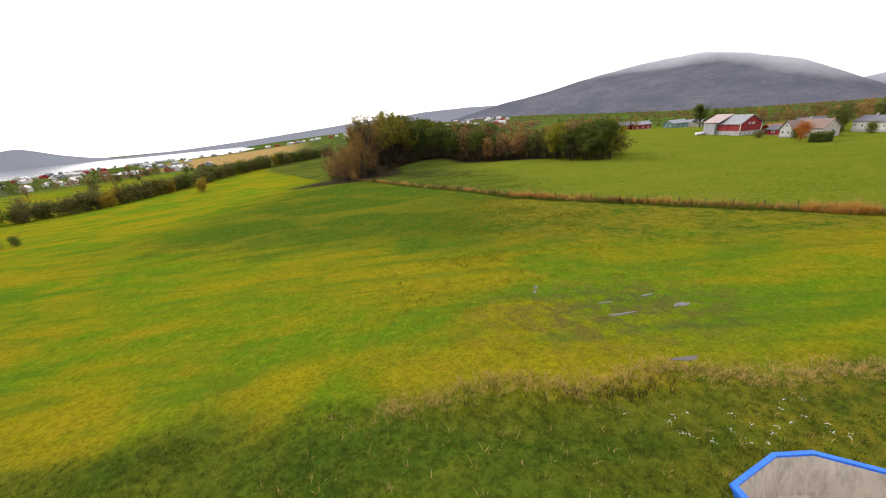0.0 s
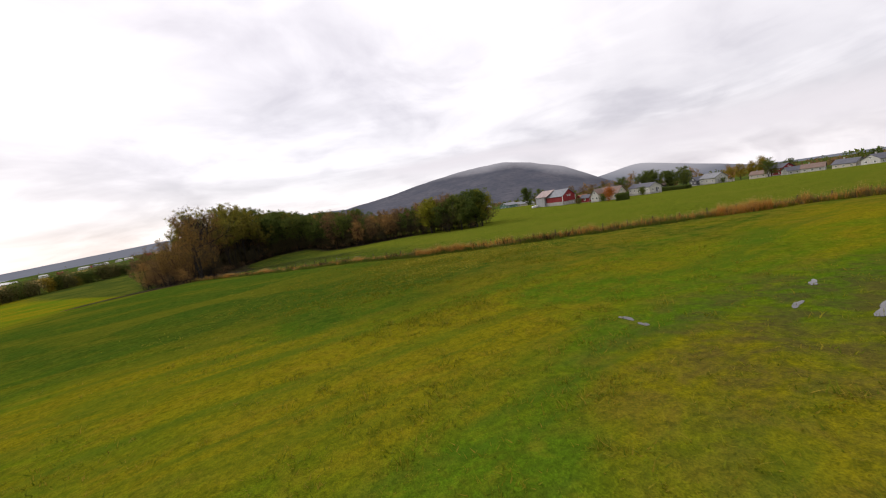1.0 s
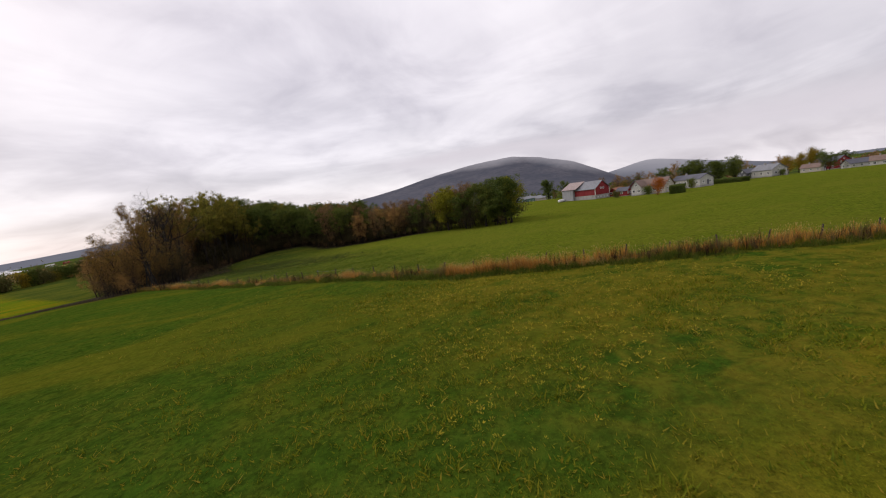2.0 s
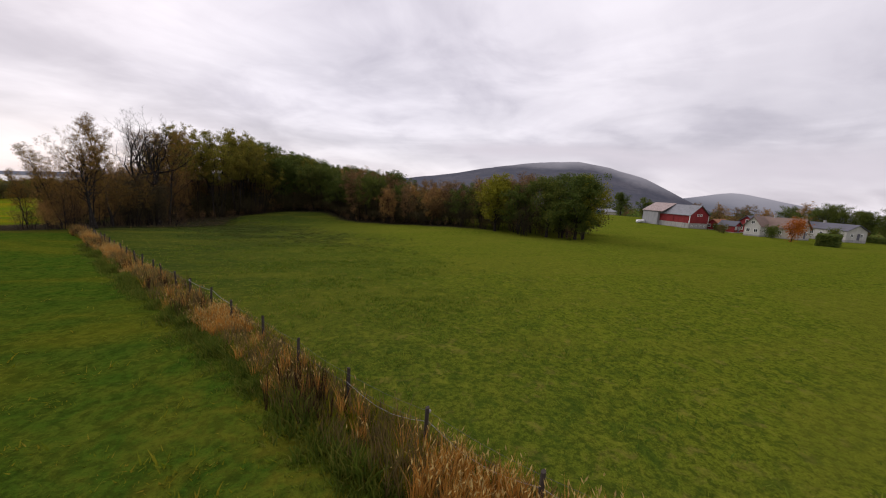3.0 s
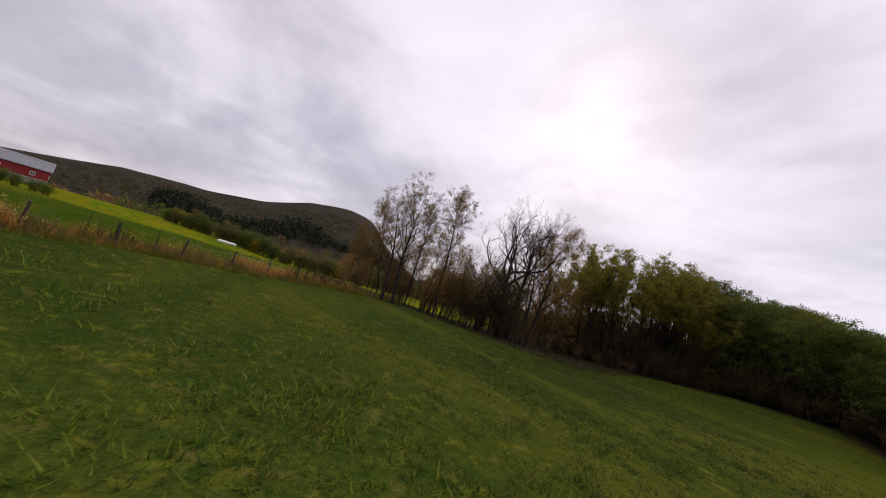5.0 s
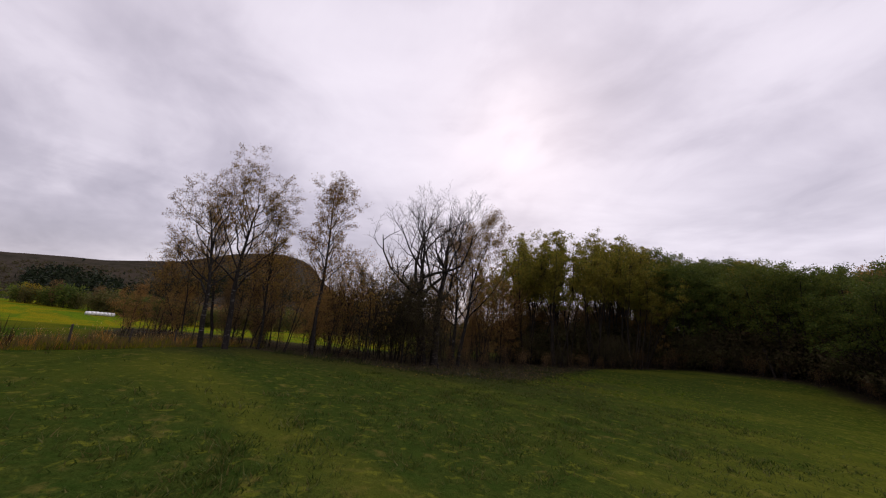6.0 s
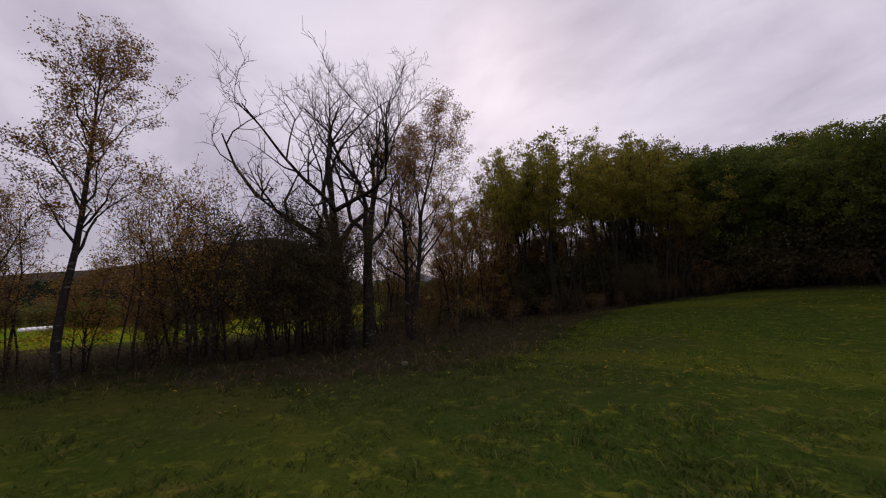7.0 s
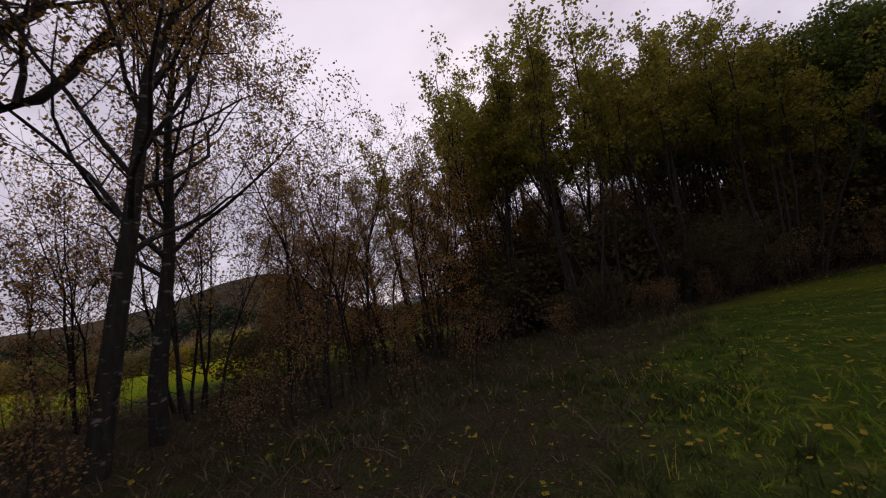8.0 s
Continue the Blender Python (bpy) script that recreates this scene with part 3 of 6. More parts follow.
def tree_parts(seed, height, spread, stem_r, forks, leaves, leaf_size, fill=0.35, stems=1, upright=0.6, droop=0.0, crown_from=0.3, depth=3, twigs=3, limb=0.5, clumps=0, leaf_from=0.0, splay=0.16, crook=1.0, dead=0):
    """Branch and leaf geometry of one tree at the origin: tapered, forking stems with limbs, twigs and separate leaves.
    clumps: leaves gather round that many twigs; leaf_from: no leaves below that share of the height; dead: short bare side twigs low on a stem."""
    rnd = random.Random(seed)
    bv, bf, tips = [], [], []
    steps = (8, 6, 4, 3, 2)

    def grow(p, d, length, r, level):
        n = steps[level] if depth > 2 else (6, 4, 2)[level]
        pts, radii, here, way = [p.copy()], [r], p.copy(), d.normalized()
        wob = (0.07, 0.24, 0.26, 0.26, 0.22)[level] * crook
        for i in range(n):
            up = 0.16 * upright if level else 0.05
            way = (way + Vector((rnd.gauss(0, wob), rnd.gauss(0, wob), rnd.gauss(0, wob * 0.6) + up - droop * level * 0.12))).normalized()
            here = here + way * (length / n)
            pts.append(here.copy())
            radii.append(max(0.005, r * (1 - 0.84 * (i + 1) / n)))
        tube(bv, bf, pts, radii, 8 if level == 0 else (5 if level == 1 else 3))
        if level >= depth - 1:
            tips.extend(pts[1:])
        if level >= depth:
            return
        if level == 0:
            for _ in range(dead):
                i = rnd.randrange(1, n - 2)
                ang = rnd.random() * 6.283
                q = pts[i].lerp(pts[i + 1], rnd.random())
                w = Vector((math.cos(ang), math.sin(ang), rnd.uniform(0.0, 0.7)))
                run = rnd.uniform(0.5, 1.6)
                tube(bv, bf, [q, q + w * run * 0.5, q + w * run + Vector((rnd.gauss(0, 0.1), rnd.gauss(0, 0.1), rnd.gauss(0.1, 0.1)))], [0.018, 0.012, 0.005], 3)
        count = forks if level == 0 else (twigs + 1 if level == 1 else twigs)
        turn = rnd.random() * 6.283
        for j in range(count):
            s = (crown_from + (1 - crown_from) * (j + rnd.random()) / count) if level == 0 else 0.22 + 0.78 * (j + rnd.random()) / count
            f = min(s, 0.999) * n
            i = int(f)
            q = pts[i].lerp(pts[i + 1], f - i)
            turn += 2.4 + rnd.gauss(0, 0.5)
            along = (pts[i + 1] - pts[i]).normalized()
            side = along.orthogonal().normalized()
            side = side * math.cos(turn) + along.cross(side) * math.sin(turn)
            lean = 1.0 - upright * (0.30 + 0.45 * s)
            out = side * lean + along.lerp(Vector((0, 0, 1)), 0.35) * (0.35 + upright * 0.8)
            shape = math.sin(math.pi * min(1.0, 0.25 + 0.70 * s)) if level == 0 else 1.0 - 0.45 * s
            size = (spread * (0.55 + 0.6 * shape) if level == 0 else length * 0.55 * shape) * rnd.uniform(0.7, 1.25)
            grow(q, out, max(size, 0.3), max(0.007, radii[i] * limb), level + 1)

    first = rnd.random() * 6.283
    for k in range(stems):
        a = first + k * 2.4 + rnd.gauss(0, 0.4)
        off = Vector((math.cos(a), math.sin(a), 0)) * (0.0 if stems == 1 else rnd.uniform(0.2, 0.8))
        lean = Vector((math.cos(a), math.sin(a), 0)) * (0.03 if stems == 1 else rnd.uniform(0.4, 1.2) * splay)
        grow(off - Vector((0, 0, 0.3)), Vector((0, 0, 1)) + lean, height * (0.9 if k == 0 else rnd.uniform(0.65, 0.92)), stem_r * (1 if k == 0 else rnd.uniform(0.55, 0.9)), 0)
    lv, lf = [], []
    top = max(v.z for v in bv)
    leafy_tips = [p for p in tips if p.z > leaf_from * top] or tips
    if clumps:
        leafy_tips = rnd.sample(leafy_tips, min(clumps, len(leafy_tips)))
    for _ in range(leaves):
        p = rnd.choice(leafy_tips) + Vector((rnd.gauss(0, fill), rnd.gauss(0, fill), rnd.gauss(0, fill * 0.7)))
        s = leaf_size * rnd.uniform(0.6, 1.3)
        a = Vector((rnd.gauss(0, 1), rnd.gauss(0, 1), rnd.gauss(0, 1))).normalized()
        b = a.orthogonal().normalized()
        b = (b * math.cos(s * 99) + a.cross(b) * math.sin(s * 99)) * 0.66
        q = len(lv)
        lv += [p - a * s * 0.5, p + b * s * 0.5, p + a * s * 0.5, p - b * s * 0.5]
        lf.append((q, q + 1, q + 2, q + 3))
    return bv, bf, lv, lf


def make_tree(name, label, bark_mat, leaf_mat, group="trees of the wood", **shape):
    bv, bf, lv, lf = tree_parts(**shape)
    root = tagged(new(name), label, "tree", group)
    mesh_object("trunk", bv, bf, bark_mat, root, smooth_shade=True)
    if lv:
        mesh_object("crown", lv, lf, leaf_mat, root)
    root.location = (0, 0, -500)
    TALL[root.name] = max(v.z for v in bv)
    return root


TALL = {}
PROTO = {
    "birch": make_tree("birch_tree", "half-bare silver birch with a wide crown of fine twigs", BIRCH, LEAF_BIRCH, seed=5, height=12.0, spread=4.6, stem_r=0.20, forks=15, leaves=8500, leaf_size=0.085, stems=1, upright=0.62, droop=0.10, crown_from=0.36, depth=4, twigs=4, fill=0.12, limb=0.55, clumps=900),
    "birch2": make_tree("birch_tree", "slender silver birch with thin yellowing crown", BIRCH, LEAF_BIRCH, seed=8, height=14, spread=3.0, stem_r=0.15, forks=20, leaves=11500, leaf_size=0.09, stems=1, upright=0.62, droop=0.16, crown_from=0.34, depth=4, twigs=4, fill=0.14, clumps=1100),
    "bare": make_tree("bare_tree", "leafless grey tree with long winding limbs", GREYBARK, LEAF_BROWN, seed=14, height=10.0, spread=6.6, stem_r=0.38, forks=8, leaves=40, leaf_size=0.07, stems=1, upright=0.50, crown_from=0.36, depth=4, twigs=5, fill=0.1, limb=0.64, crook=1.15),
    "bare2": make_tree("bare_tree", "leafless forked tree with pale upper limbs", GREYBARK, LEAF_BROWN, seed=117, height=10.5, spread=6.0, stem_r=0.32, forks=7, leaves=60, leaf_size=0.07, stems=1, upright=0.58, crown_from=0.38, depth=4, twigs=5, fill=0.1, limb=0.64, crook=1.15),
    "sapling": make_tree("young_birch", "thin young birch with scattered small leaves", BARK, LEAF_BIRCH, seed=15, height=10, spread=2.6, stem_r=0.075, forks=12, leaves=3600, leaf_size=0.095, stems=3, upright=0.62, crown_from=0.28, depth=3, twigs=4, fill=0.14, dead=4),
    "sapling2": make_tree("young_alder", "clump of thin young stems with sparse brown leaves", BARK, LEAF_RUSSET, seed=115, height=9, spread=2.4, stem_r=0.07, forks=11, leaves=3200, leaf_size=0.11, stems=5, upright=0.66, crown_from=0.30, depth=3, twigs=4, fill=0.16, splay=0.22, dead=4),
    "poplar": make_tree("aspen_tree", "tall aspen with green and yellow upper crown over bare stems", BARK, LEAF_POPLAR, seed=21, height=18, spread=3.0, stem_r=0.16, forks=17, leaves=6400, leaf_size=0.20, stems=2, upright=0.66, crown_from=0.42, depth=3, twigs=3, fill=0.27, clumps=170, leaf_from=0.52, splay=0.10, dead=9),
    "poplar2": make_tree("aspen_tree", "clump of aspens with green and yellow upper crowns", BARK, LEAF_POPLAR, seed=25, height=18, spread=2.5, stem_r=0.13, forks=11, leaves=7200, leaf_size=0.20, stems=5, upright=0.68, crown_from=0.46, depth=3, twigs=3, fill=0.25, clumps=230, leaf_from=0.52, splay=0.13, dead=6),
    "poplar3": make_tree("aspen_tree", "leaning aspens turning yellow over slim dark stems", BARK, LEAF_POPLAR, seed=29, height=17, spread=2.7, stem_r=0.12, forks=12, leaves=5600, leaf_size=0.20, stems=4, upright=0.60, crown_from=0.40, depth=3, twigs=3, fill=0.27, clumps=180, leaf_from=0.44, splay=0.2, dead=6),
    "darkpoplar": make_tree("alder_tree", "tall dark green alder at the edge of the wood", BARK, LEAF_DARK, seed=27, height=17, spread=4.2, stem_r=0.19, forks=20, leaves=9800, leaf_size=0.24, stems=2, upright=0.5, crown_from=0.30, depth=3, twigs=3, fill=0.36, clumps=260, leaf_from=0.26, dead=5),
    "darkpoplar2": make_tree("alder_tree", "broad dark green alder with a lumpy crown", BARK, LEAF_DARK, seed=127, height=15, spread=4.8, stem_r=0.18, forks=17, leaves=9800, leaf_size=0.24, stems=3, upright=0.46, crown_from=0.24, depth=3, twigs=3, fill=0.38, clumps=240, leaf_from=0.18, dead=4),
    "leafbirch": make_tree("birch_tree", "stout birch with a full crown of yellow-brown leaves", BIRCH, LEAF_BIRCH, seed=91, height=14, spread=4.6, stem_r=0.20, forks=22, leaves=17000, leaf_size=0.095, stems=1, upright=0.55, droop=0.16, crown_from=0.30, depth=4, twigs=4, fill=0.18, limb=0.42, clumps=2200, leaf_from=0.36),
    "brown": make_tree("alder_tree", "autumn alder with a dense russet-brown crown", BARK, LEAF_RUSSET, seed=31, height=13, spread=3.6, stem_r=0.15, forks=16, leaves=9500, leaf_size=0.17, stems=3, upright=0.5, crown_from=0.14, depth=3, twigs=3, fill=0.30, clumps=420, dead=4),
    "brown2": make_tree("alder_tree", "autumn alder with dense brown twigs and russet leaves", BARK, LEAF_BROWN, seed=37, height=12, spread=3.3, stem_r=0.14, forks=16, leaves=7200, leaf_size=0.17, stems=2, upright=0.52, crown_from=0.14, depth=3, twigs=4, fill=0.28, clumps=420, dead=4),
    "dark": make_tree("willow_tree", "dark green leafy tree at the edge of the wood", BARK, LEAF_DARK, seed=41, height=12, spread=4.6, stem_r=0.22, forks=16, leaves=9500, leaf_size=0.28, stems=2, upright=0.45, crown_from=0.14, depth=2, twigs=5, fill=0.5, clumps=130),
    "round": make_tree("maple_tree", "broad round dark green deciduous tree", BARK, LEAF_DARK, seed=47, height=10.5, spread=4.8, stem_r=0.32, forks=30, leaves=15000, leaf_size=0.27, stems=1, upright=0.5, crown_from=0.16, depth=2, twigs=6, fill=0.46, clumps=230),
    "olive": make_tree("maple_tree", "broad round tree turning olive yellow", BARK, LEAF_OLIVE, seed=49, height=10.5, spread=4.4, stem_r=0.28, forks=28, leaves=13000, leaf_size=0.27, stems=1, upright=0.5, crown_from=0.16, depth=2, twigs=6, fill=0.45, clumps=210),
    "gold": make_tree("aspen_tree", "rounded aspen with golden-green autumn leaves", BARK, LEAF_GOLD, seed=53, height=11, spread=4.0, stem_r=0.2, forks=18, leaves=7500, leaf_size=0.27, upright=0.45, crown_from=0.15, depth=2, twigs=5, fill=0.6),
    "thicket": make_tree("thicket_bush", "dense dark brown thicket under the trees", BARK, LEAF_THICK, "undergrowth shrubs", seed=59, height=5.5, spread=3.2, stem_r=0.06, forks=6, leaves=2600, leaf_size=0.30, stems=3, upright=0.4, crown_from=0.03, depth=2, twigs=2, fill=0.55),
    "shrub": make_tree("hazel_shrub", "low dark tangled shrub under the trees", BARK, LEAF_BROWN, "undergrowth shrubs", seed=61, height=3.4, spread=1.5, stem_r=0.04, forks=7, leaves=900, leaf_size=0.10, stems=4, upright=0.7, crown_from=0.05, depth=2, twigs=3, fill=0.2),
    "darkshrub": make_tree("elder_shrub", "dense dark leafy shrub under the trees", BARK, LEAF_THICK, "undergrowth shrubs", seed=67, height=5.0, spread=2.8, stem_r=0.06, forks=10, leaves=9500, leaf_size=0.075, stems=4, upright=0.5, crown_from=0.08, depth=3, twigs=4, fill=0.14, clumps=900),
    "bush": make_tree("hedgerow_tree", "small bushy tree in the hedgerow between fields", BARK, LEAF_HEDGE, "hedgerow trees", seed=71, height=5.0, spread=2.4, stem_r=0.09, forks=9, leaves=1500, leaf_size=0.42, stems=3, upright=0.6, crown_from=0.08, depth=1, twigs=3, fill=0.7),
    "greenbush": make_tree("hedgerow_tree", "dark green bushy tree in the hedgerow", BARK, LEAF_DARK, "hedgerow trees", seed=73, height=5.0, spread=2.4, stem_r=0.09, forks=9, leaves=1500, leaf_size=0.42, stems=3, upright=0.6, crown_from=0.08, depth=1, twigs=3, fill=0.7),
    "goldbush": make_tree("hedgerow_tree", "small round tree with yellow autumn leaves", BARK, LEAF_GOLD, "hedgerow trees", seed=77, height=5.0, spread=2.2, stem_r=0.09, forks=9, leaves=1600, leaf_size=0.40, stems=2, upright=0.6, crown_from=0.08, depth=1, twigs=3, fill=0.6),
    "orange": make_tree("garden_tree", "small round tree with bright orange autumn leaves", BARK, LEAF_ORANGE, "garden trees", seed=79, height=5.4, spread=2.6, stem_r=0.12, forks=12, leaves=2400, leaf_size=0.30, stems=1, upright=0.5, crown_from=0.2, depth=1, twigs=3, fill=0.6),
}
_used = set()


def plant(kind, x, y, size=1.0, turn=None, sink=0.0, tall=None, lean=(0.0, 0.0)):
    """Sets a tree of that kind; tall gives its height in metres, lean its tilt in degrees towards +x and +y."""
    ob = PROTO[kind]
    if tall:
        size = tall / TALL[ob.name]
    m = Matrix.Translation((x, y, gz(x, y) - sink)) @ Matrix.Rotation(radians(lean[0]), 4, "Y") @ Matrix.Rotation(radians(-lean[1]), 4, "X") @ Matrix.Rotation(random.random() * 6.283 if turn is None else turn, 4, "Z")
    if kind not in _used:
        _used.add(kind)
        ob.matrix_basis = m
        tree = ob
    else:
        tree = copy_thing(ob, m)
    tree.scale = (size * random.uniform(0.94, 1.06), size * random.uniform(0.94, 1.06), size)
    return tree


# height of the wood along its edge, read off the camera's skyline: metres along it, metres tall
SKYLINE = [(0, 8.5), (14, 12), (24, 15), (32, 16), (42, 17.0), (46, 18.5), (50, 19.8), (55, 21.2), (60, 20.4), (64, 18.5), (68, 15.0), (74, 13.2), (80, 13.0), (86, 12.6), (97, 11.5), (112, 10.7), (124, 12), (134, 10.8), (148, 12.6), (158, 12.6), (164, 11)]


def along_edge(s, off):
    for (ax, ay), (bx, by) in zip(EDGE[:-1], EDGE[1:]):
        step = math.hypot(bx - ax, by - ay)
        if s <= step:
            break
        s -= step
    ux, uy = (bx - ax) / step, (by - ay) / step
    return ax + ux * s - uy * off, ay + uy * s + ux * off


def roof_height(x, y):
    """How tall the wood stands at a spot, fitted to the skyline the camera sees: highest in the west, stepping down to
    the east and to the pasture.
    """
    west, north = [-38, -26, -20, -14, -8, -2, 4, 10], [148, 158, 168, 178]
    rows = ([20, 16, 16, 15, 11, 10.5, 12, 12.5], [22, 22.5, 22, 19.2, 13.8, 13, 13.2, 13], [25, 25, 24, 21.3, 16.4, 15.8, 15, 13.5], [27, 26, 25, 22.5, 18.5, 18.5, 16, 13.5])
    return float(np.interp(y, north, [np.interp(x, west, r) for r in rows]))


def plant_wood():
    random.seed(11)
    # the trees that stand out one by one: kind, x, y, height, turn, lean
    for kind, x, y, tall, turn, lean in (
            ("birch", -20.1, 108.8, 14.0, 0.4, (-1, 0)), ("birch", -20.0, 107.4, 11.8, 3.4, (-3, -3)), ("birch2", -21.6, 115.3, 16.9, 1.2, (0, 0)), ("birch2", -22.0, 111.4, 11.5, 4.0, (3, 3)), ("birch2", -23.8, 108.8, 11.0, 2.2, (-2, 0)),
            ("sapling", -23.0, 110.5, 9.5, 2.0, (0, 0)), ("sapling", -21.5, 112.8, 8.0, 1.1, (4, 2)), ("sapling", -22.5, 107.0, 7.5, 5.0, (0, 0)), ("sapling", -21.0, 119.5, 10.0, 0.5, (0, 0)), ("sapling", -22.5, 117.5, 8.5, 2.5, (0, 5)),
            ("bare", -22.6, 128.3, 21.8, 0.4, (1, -7)), ("bare2", -21.7, 129.2, 21.2, 1.6, (3, -2)),
            ("leafbirch", -21.3, 132.6, 19.0, 0.9, (1, -1)), ("leafbirch", -23.1, 133.85, 18.5, 2.2, (3, -1)),
            ("darkshrub", -21.6, 123.8, 9.6, 0.0, (0, 0)), ("darkshrub", -24.0, 125.0, 11.0, 1.0, (0, 0)), ("darkshrub", -23.0, 127.2, 9.4, 3.0, (0, 0)), ("darkshrub", -20.8, 125.8, 8.2, 5.0, (0, 0)), ("darkshrub", -22.6, 121.6, 7.4, 4.2, (0, 0)), ("darkshrub", -26.0, 126.8, 8.4, 2.0, (0, 0)),
            ("sapling", -24.5, 140.5, 13.0, 0.2, (0, 0)), ("sapling", -21.5, 138.0, 11.0, 3.2, (0, 0)), ("sapling", -27.0, 151.0, 13.0, 0.0, (0, 0)), ("sapling", -25.5, 147.5, 12.0, 1.0, (0, 0)), ("sapling", -33.0, 152.5, 14.0, 3.0, (0, 0)), ("sapling", -37.5, 156.0, 14.0, 4.0, (0, 0)), ("sapling", -41.0, 162.0, 14.0, 2.0, (0, 0)),
            ("poplar2", -30.0, 149.6, 17.0, 1.0, (0, 0)), ("poplar", -26.0, 152.5, 17.5, 3.0, (0, 0)), ("poplar", -33.0, 158.0, 17.0, 2.0, (0, 0))):
        plant(kind, x, y, 1.0, turn, 0.0, tall, lean)
    for _ in range(9):
        y = random.choice((random.uniform(106, 127), random.uniform(138, 156)))
        plant(random.choice(("sapling", "sapling2")), -24.5 - random.random() * (1 + 0.5 * (y - 108)), y, tall=random.uniform(7, 11.5))
    for _ in range(30):
        y = random.uniform(105, 158)
        plant("shrub", -22.0 - random.random() * (2 + 0.5 * (y - 105)), y, random.uniform(0.5, 1.0))
    for x, y, k in ((-24.0, 110.0, 5.0), (-26.0, 113.0, 6.0), (-24.0, 116.0, 5.5), (-29.0, 119.0, 6.8), (-26.0, 119.0, 6.0), (-32.0, 122.0, 7.6), (-29.0, 122.0, 6.8), (-32.0, 126.0, 8.0), (-35.0, 128.0, 8.5), (-29.0, 127.0, 7.5), (-35.0, 131.5, 8.5), (-25.5, 139.0, 7.0), (-28.0, 143.5, 8.0), (-25.0, 146.0, 7.5), (-42, 148, 12), (-23.6, 106.5, 4.0), (-22.4, 104.0, 3.6)):
        plant(random.choice(("brown", "brown", "brown2")), x, y, tall=k)
    # the wood along its edge: what grows where, in rows going inwards
    belts = [(2.0, 22.0, 7.0, ("sapling", "birch2", "sapling2", "sapling"), (3.5, 8.0), 0.84), (23.0, 44.0, 4.6, ("sapling", "sapling2", "birch2"), (6.0, 11.0), 0.74),
             (45.5, 60.0, 2.7, ("poplar", "poplar2", "poplar3"), (3.0, 8.0), 1.0), (60.0, 72.0, 3.0, ("poplar", "poplar2", "poplar3", "darkpoplar"), (3.0, 8.0, 13.0), 1.0), (72.0, 100.0, 4.0, ("darkpoplar", "brown2", "darkpoplar2", "darkpoplar2"), (3.0, 7.5, 12.0), 1.03),
             (50.0, 68.0, 3.0, ("poplar", "poplar2", "poplar3"), (14.0, 18.5), 1.02), (72.0, 94.0, 4.2, ("darkpoplar", "darkpoplar2"), (16.0, 20.5), 1.0), (100.0, 128.0, 4.2, ("brown", "brown2", "darkpoplar2", "brown2"), (2.5, 7.0, 11.5), 0.97), (128.0, 146.0, 4.2, ("brown2", "brown2", "darkpoplar", "sapling2"), (2.5, 7.0), 1.08)]
    for lo, hi, gap, kinds, rows, share in belts:
        s = lo
        while s < hi:
            for off in rows:
                want = float(np.interp(s, [p[0] for p in SKYLINE], [p[1] for p in SKYLINE]))
                x, y = along_edge(s + random.uniform(-1.5, 1.5), off + random.uniform(-1.2, 1.6))
                if random.random() < 0.94:
                    kind = random.choice(kinds)
                    x = max(x, -25.5 - 0.55 * max(0.0, y - 109))
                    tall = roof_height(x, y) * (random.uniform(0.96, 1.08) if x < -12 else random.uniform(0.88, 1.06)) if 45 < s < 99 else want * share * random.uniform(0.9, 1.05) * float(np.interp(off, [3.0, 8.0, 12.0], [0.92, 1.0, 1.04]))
                    plant(kind, x, y, tall=tall, lean=(random.gauss(0, 2), random.gauss(0, 2)))
            for k in range(2):
                x, y = along_edge(s + k * 1.7, random.uniform(0.6, 3.5))
                plant("shrub" if random.random() < 0.75 else "darkshrub", x, y, random.uniform(0.35, 0.8))
            if s > 45:
                if 48 < s < 76:
                    for off in ((13.0, 17.0) if s < 61 else (6.5, 12.0)):
                        x, y = along_edge(s + random.uniform(-1, 1), off + random.uniform(-1, 1))
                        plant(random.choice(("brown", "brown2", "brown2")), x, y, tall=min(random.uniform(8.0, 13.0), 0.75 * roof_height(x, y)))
                # dark thickets added to close see-through gaps and darken the wood's inside
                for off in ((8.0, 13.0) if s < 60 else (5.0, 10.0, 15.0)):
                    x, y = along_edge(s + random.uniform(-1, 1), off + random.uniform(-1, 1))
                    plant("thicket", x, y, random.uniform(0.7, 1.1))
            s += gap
    # scrub along the back of the wood, placed to close gaps seen by the camera
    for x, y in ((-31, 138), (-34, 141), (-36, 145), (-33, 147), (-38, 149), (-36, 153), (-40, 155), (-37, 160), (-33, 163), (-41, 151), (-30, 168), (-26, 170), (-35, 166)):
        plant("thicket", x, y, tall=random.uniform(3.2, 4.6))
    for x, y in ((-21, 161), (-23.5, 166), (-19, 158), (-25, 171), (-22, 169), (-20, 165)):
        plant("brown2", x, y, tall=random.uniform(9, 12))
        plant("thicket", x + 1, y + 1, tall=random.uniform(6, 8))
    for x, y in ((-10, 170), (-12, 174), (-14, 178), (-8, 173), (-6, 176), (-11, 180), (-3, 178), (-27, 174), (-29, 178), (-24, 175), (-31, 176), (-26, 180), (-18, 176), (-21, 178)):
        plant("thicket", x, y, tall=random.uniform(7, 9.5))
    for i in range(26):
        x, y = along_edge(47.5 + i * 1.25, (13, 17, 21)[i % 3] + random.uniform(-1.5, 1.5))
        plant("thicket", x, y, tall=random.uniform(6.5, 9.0))
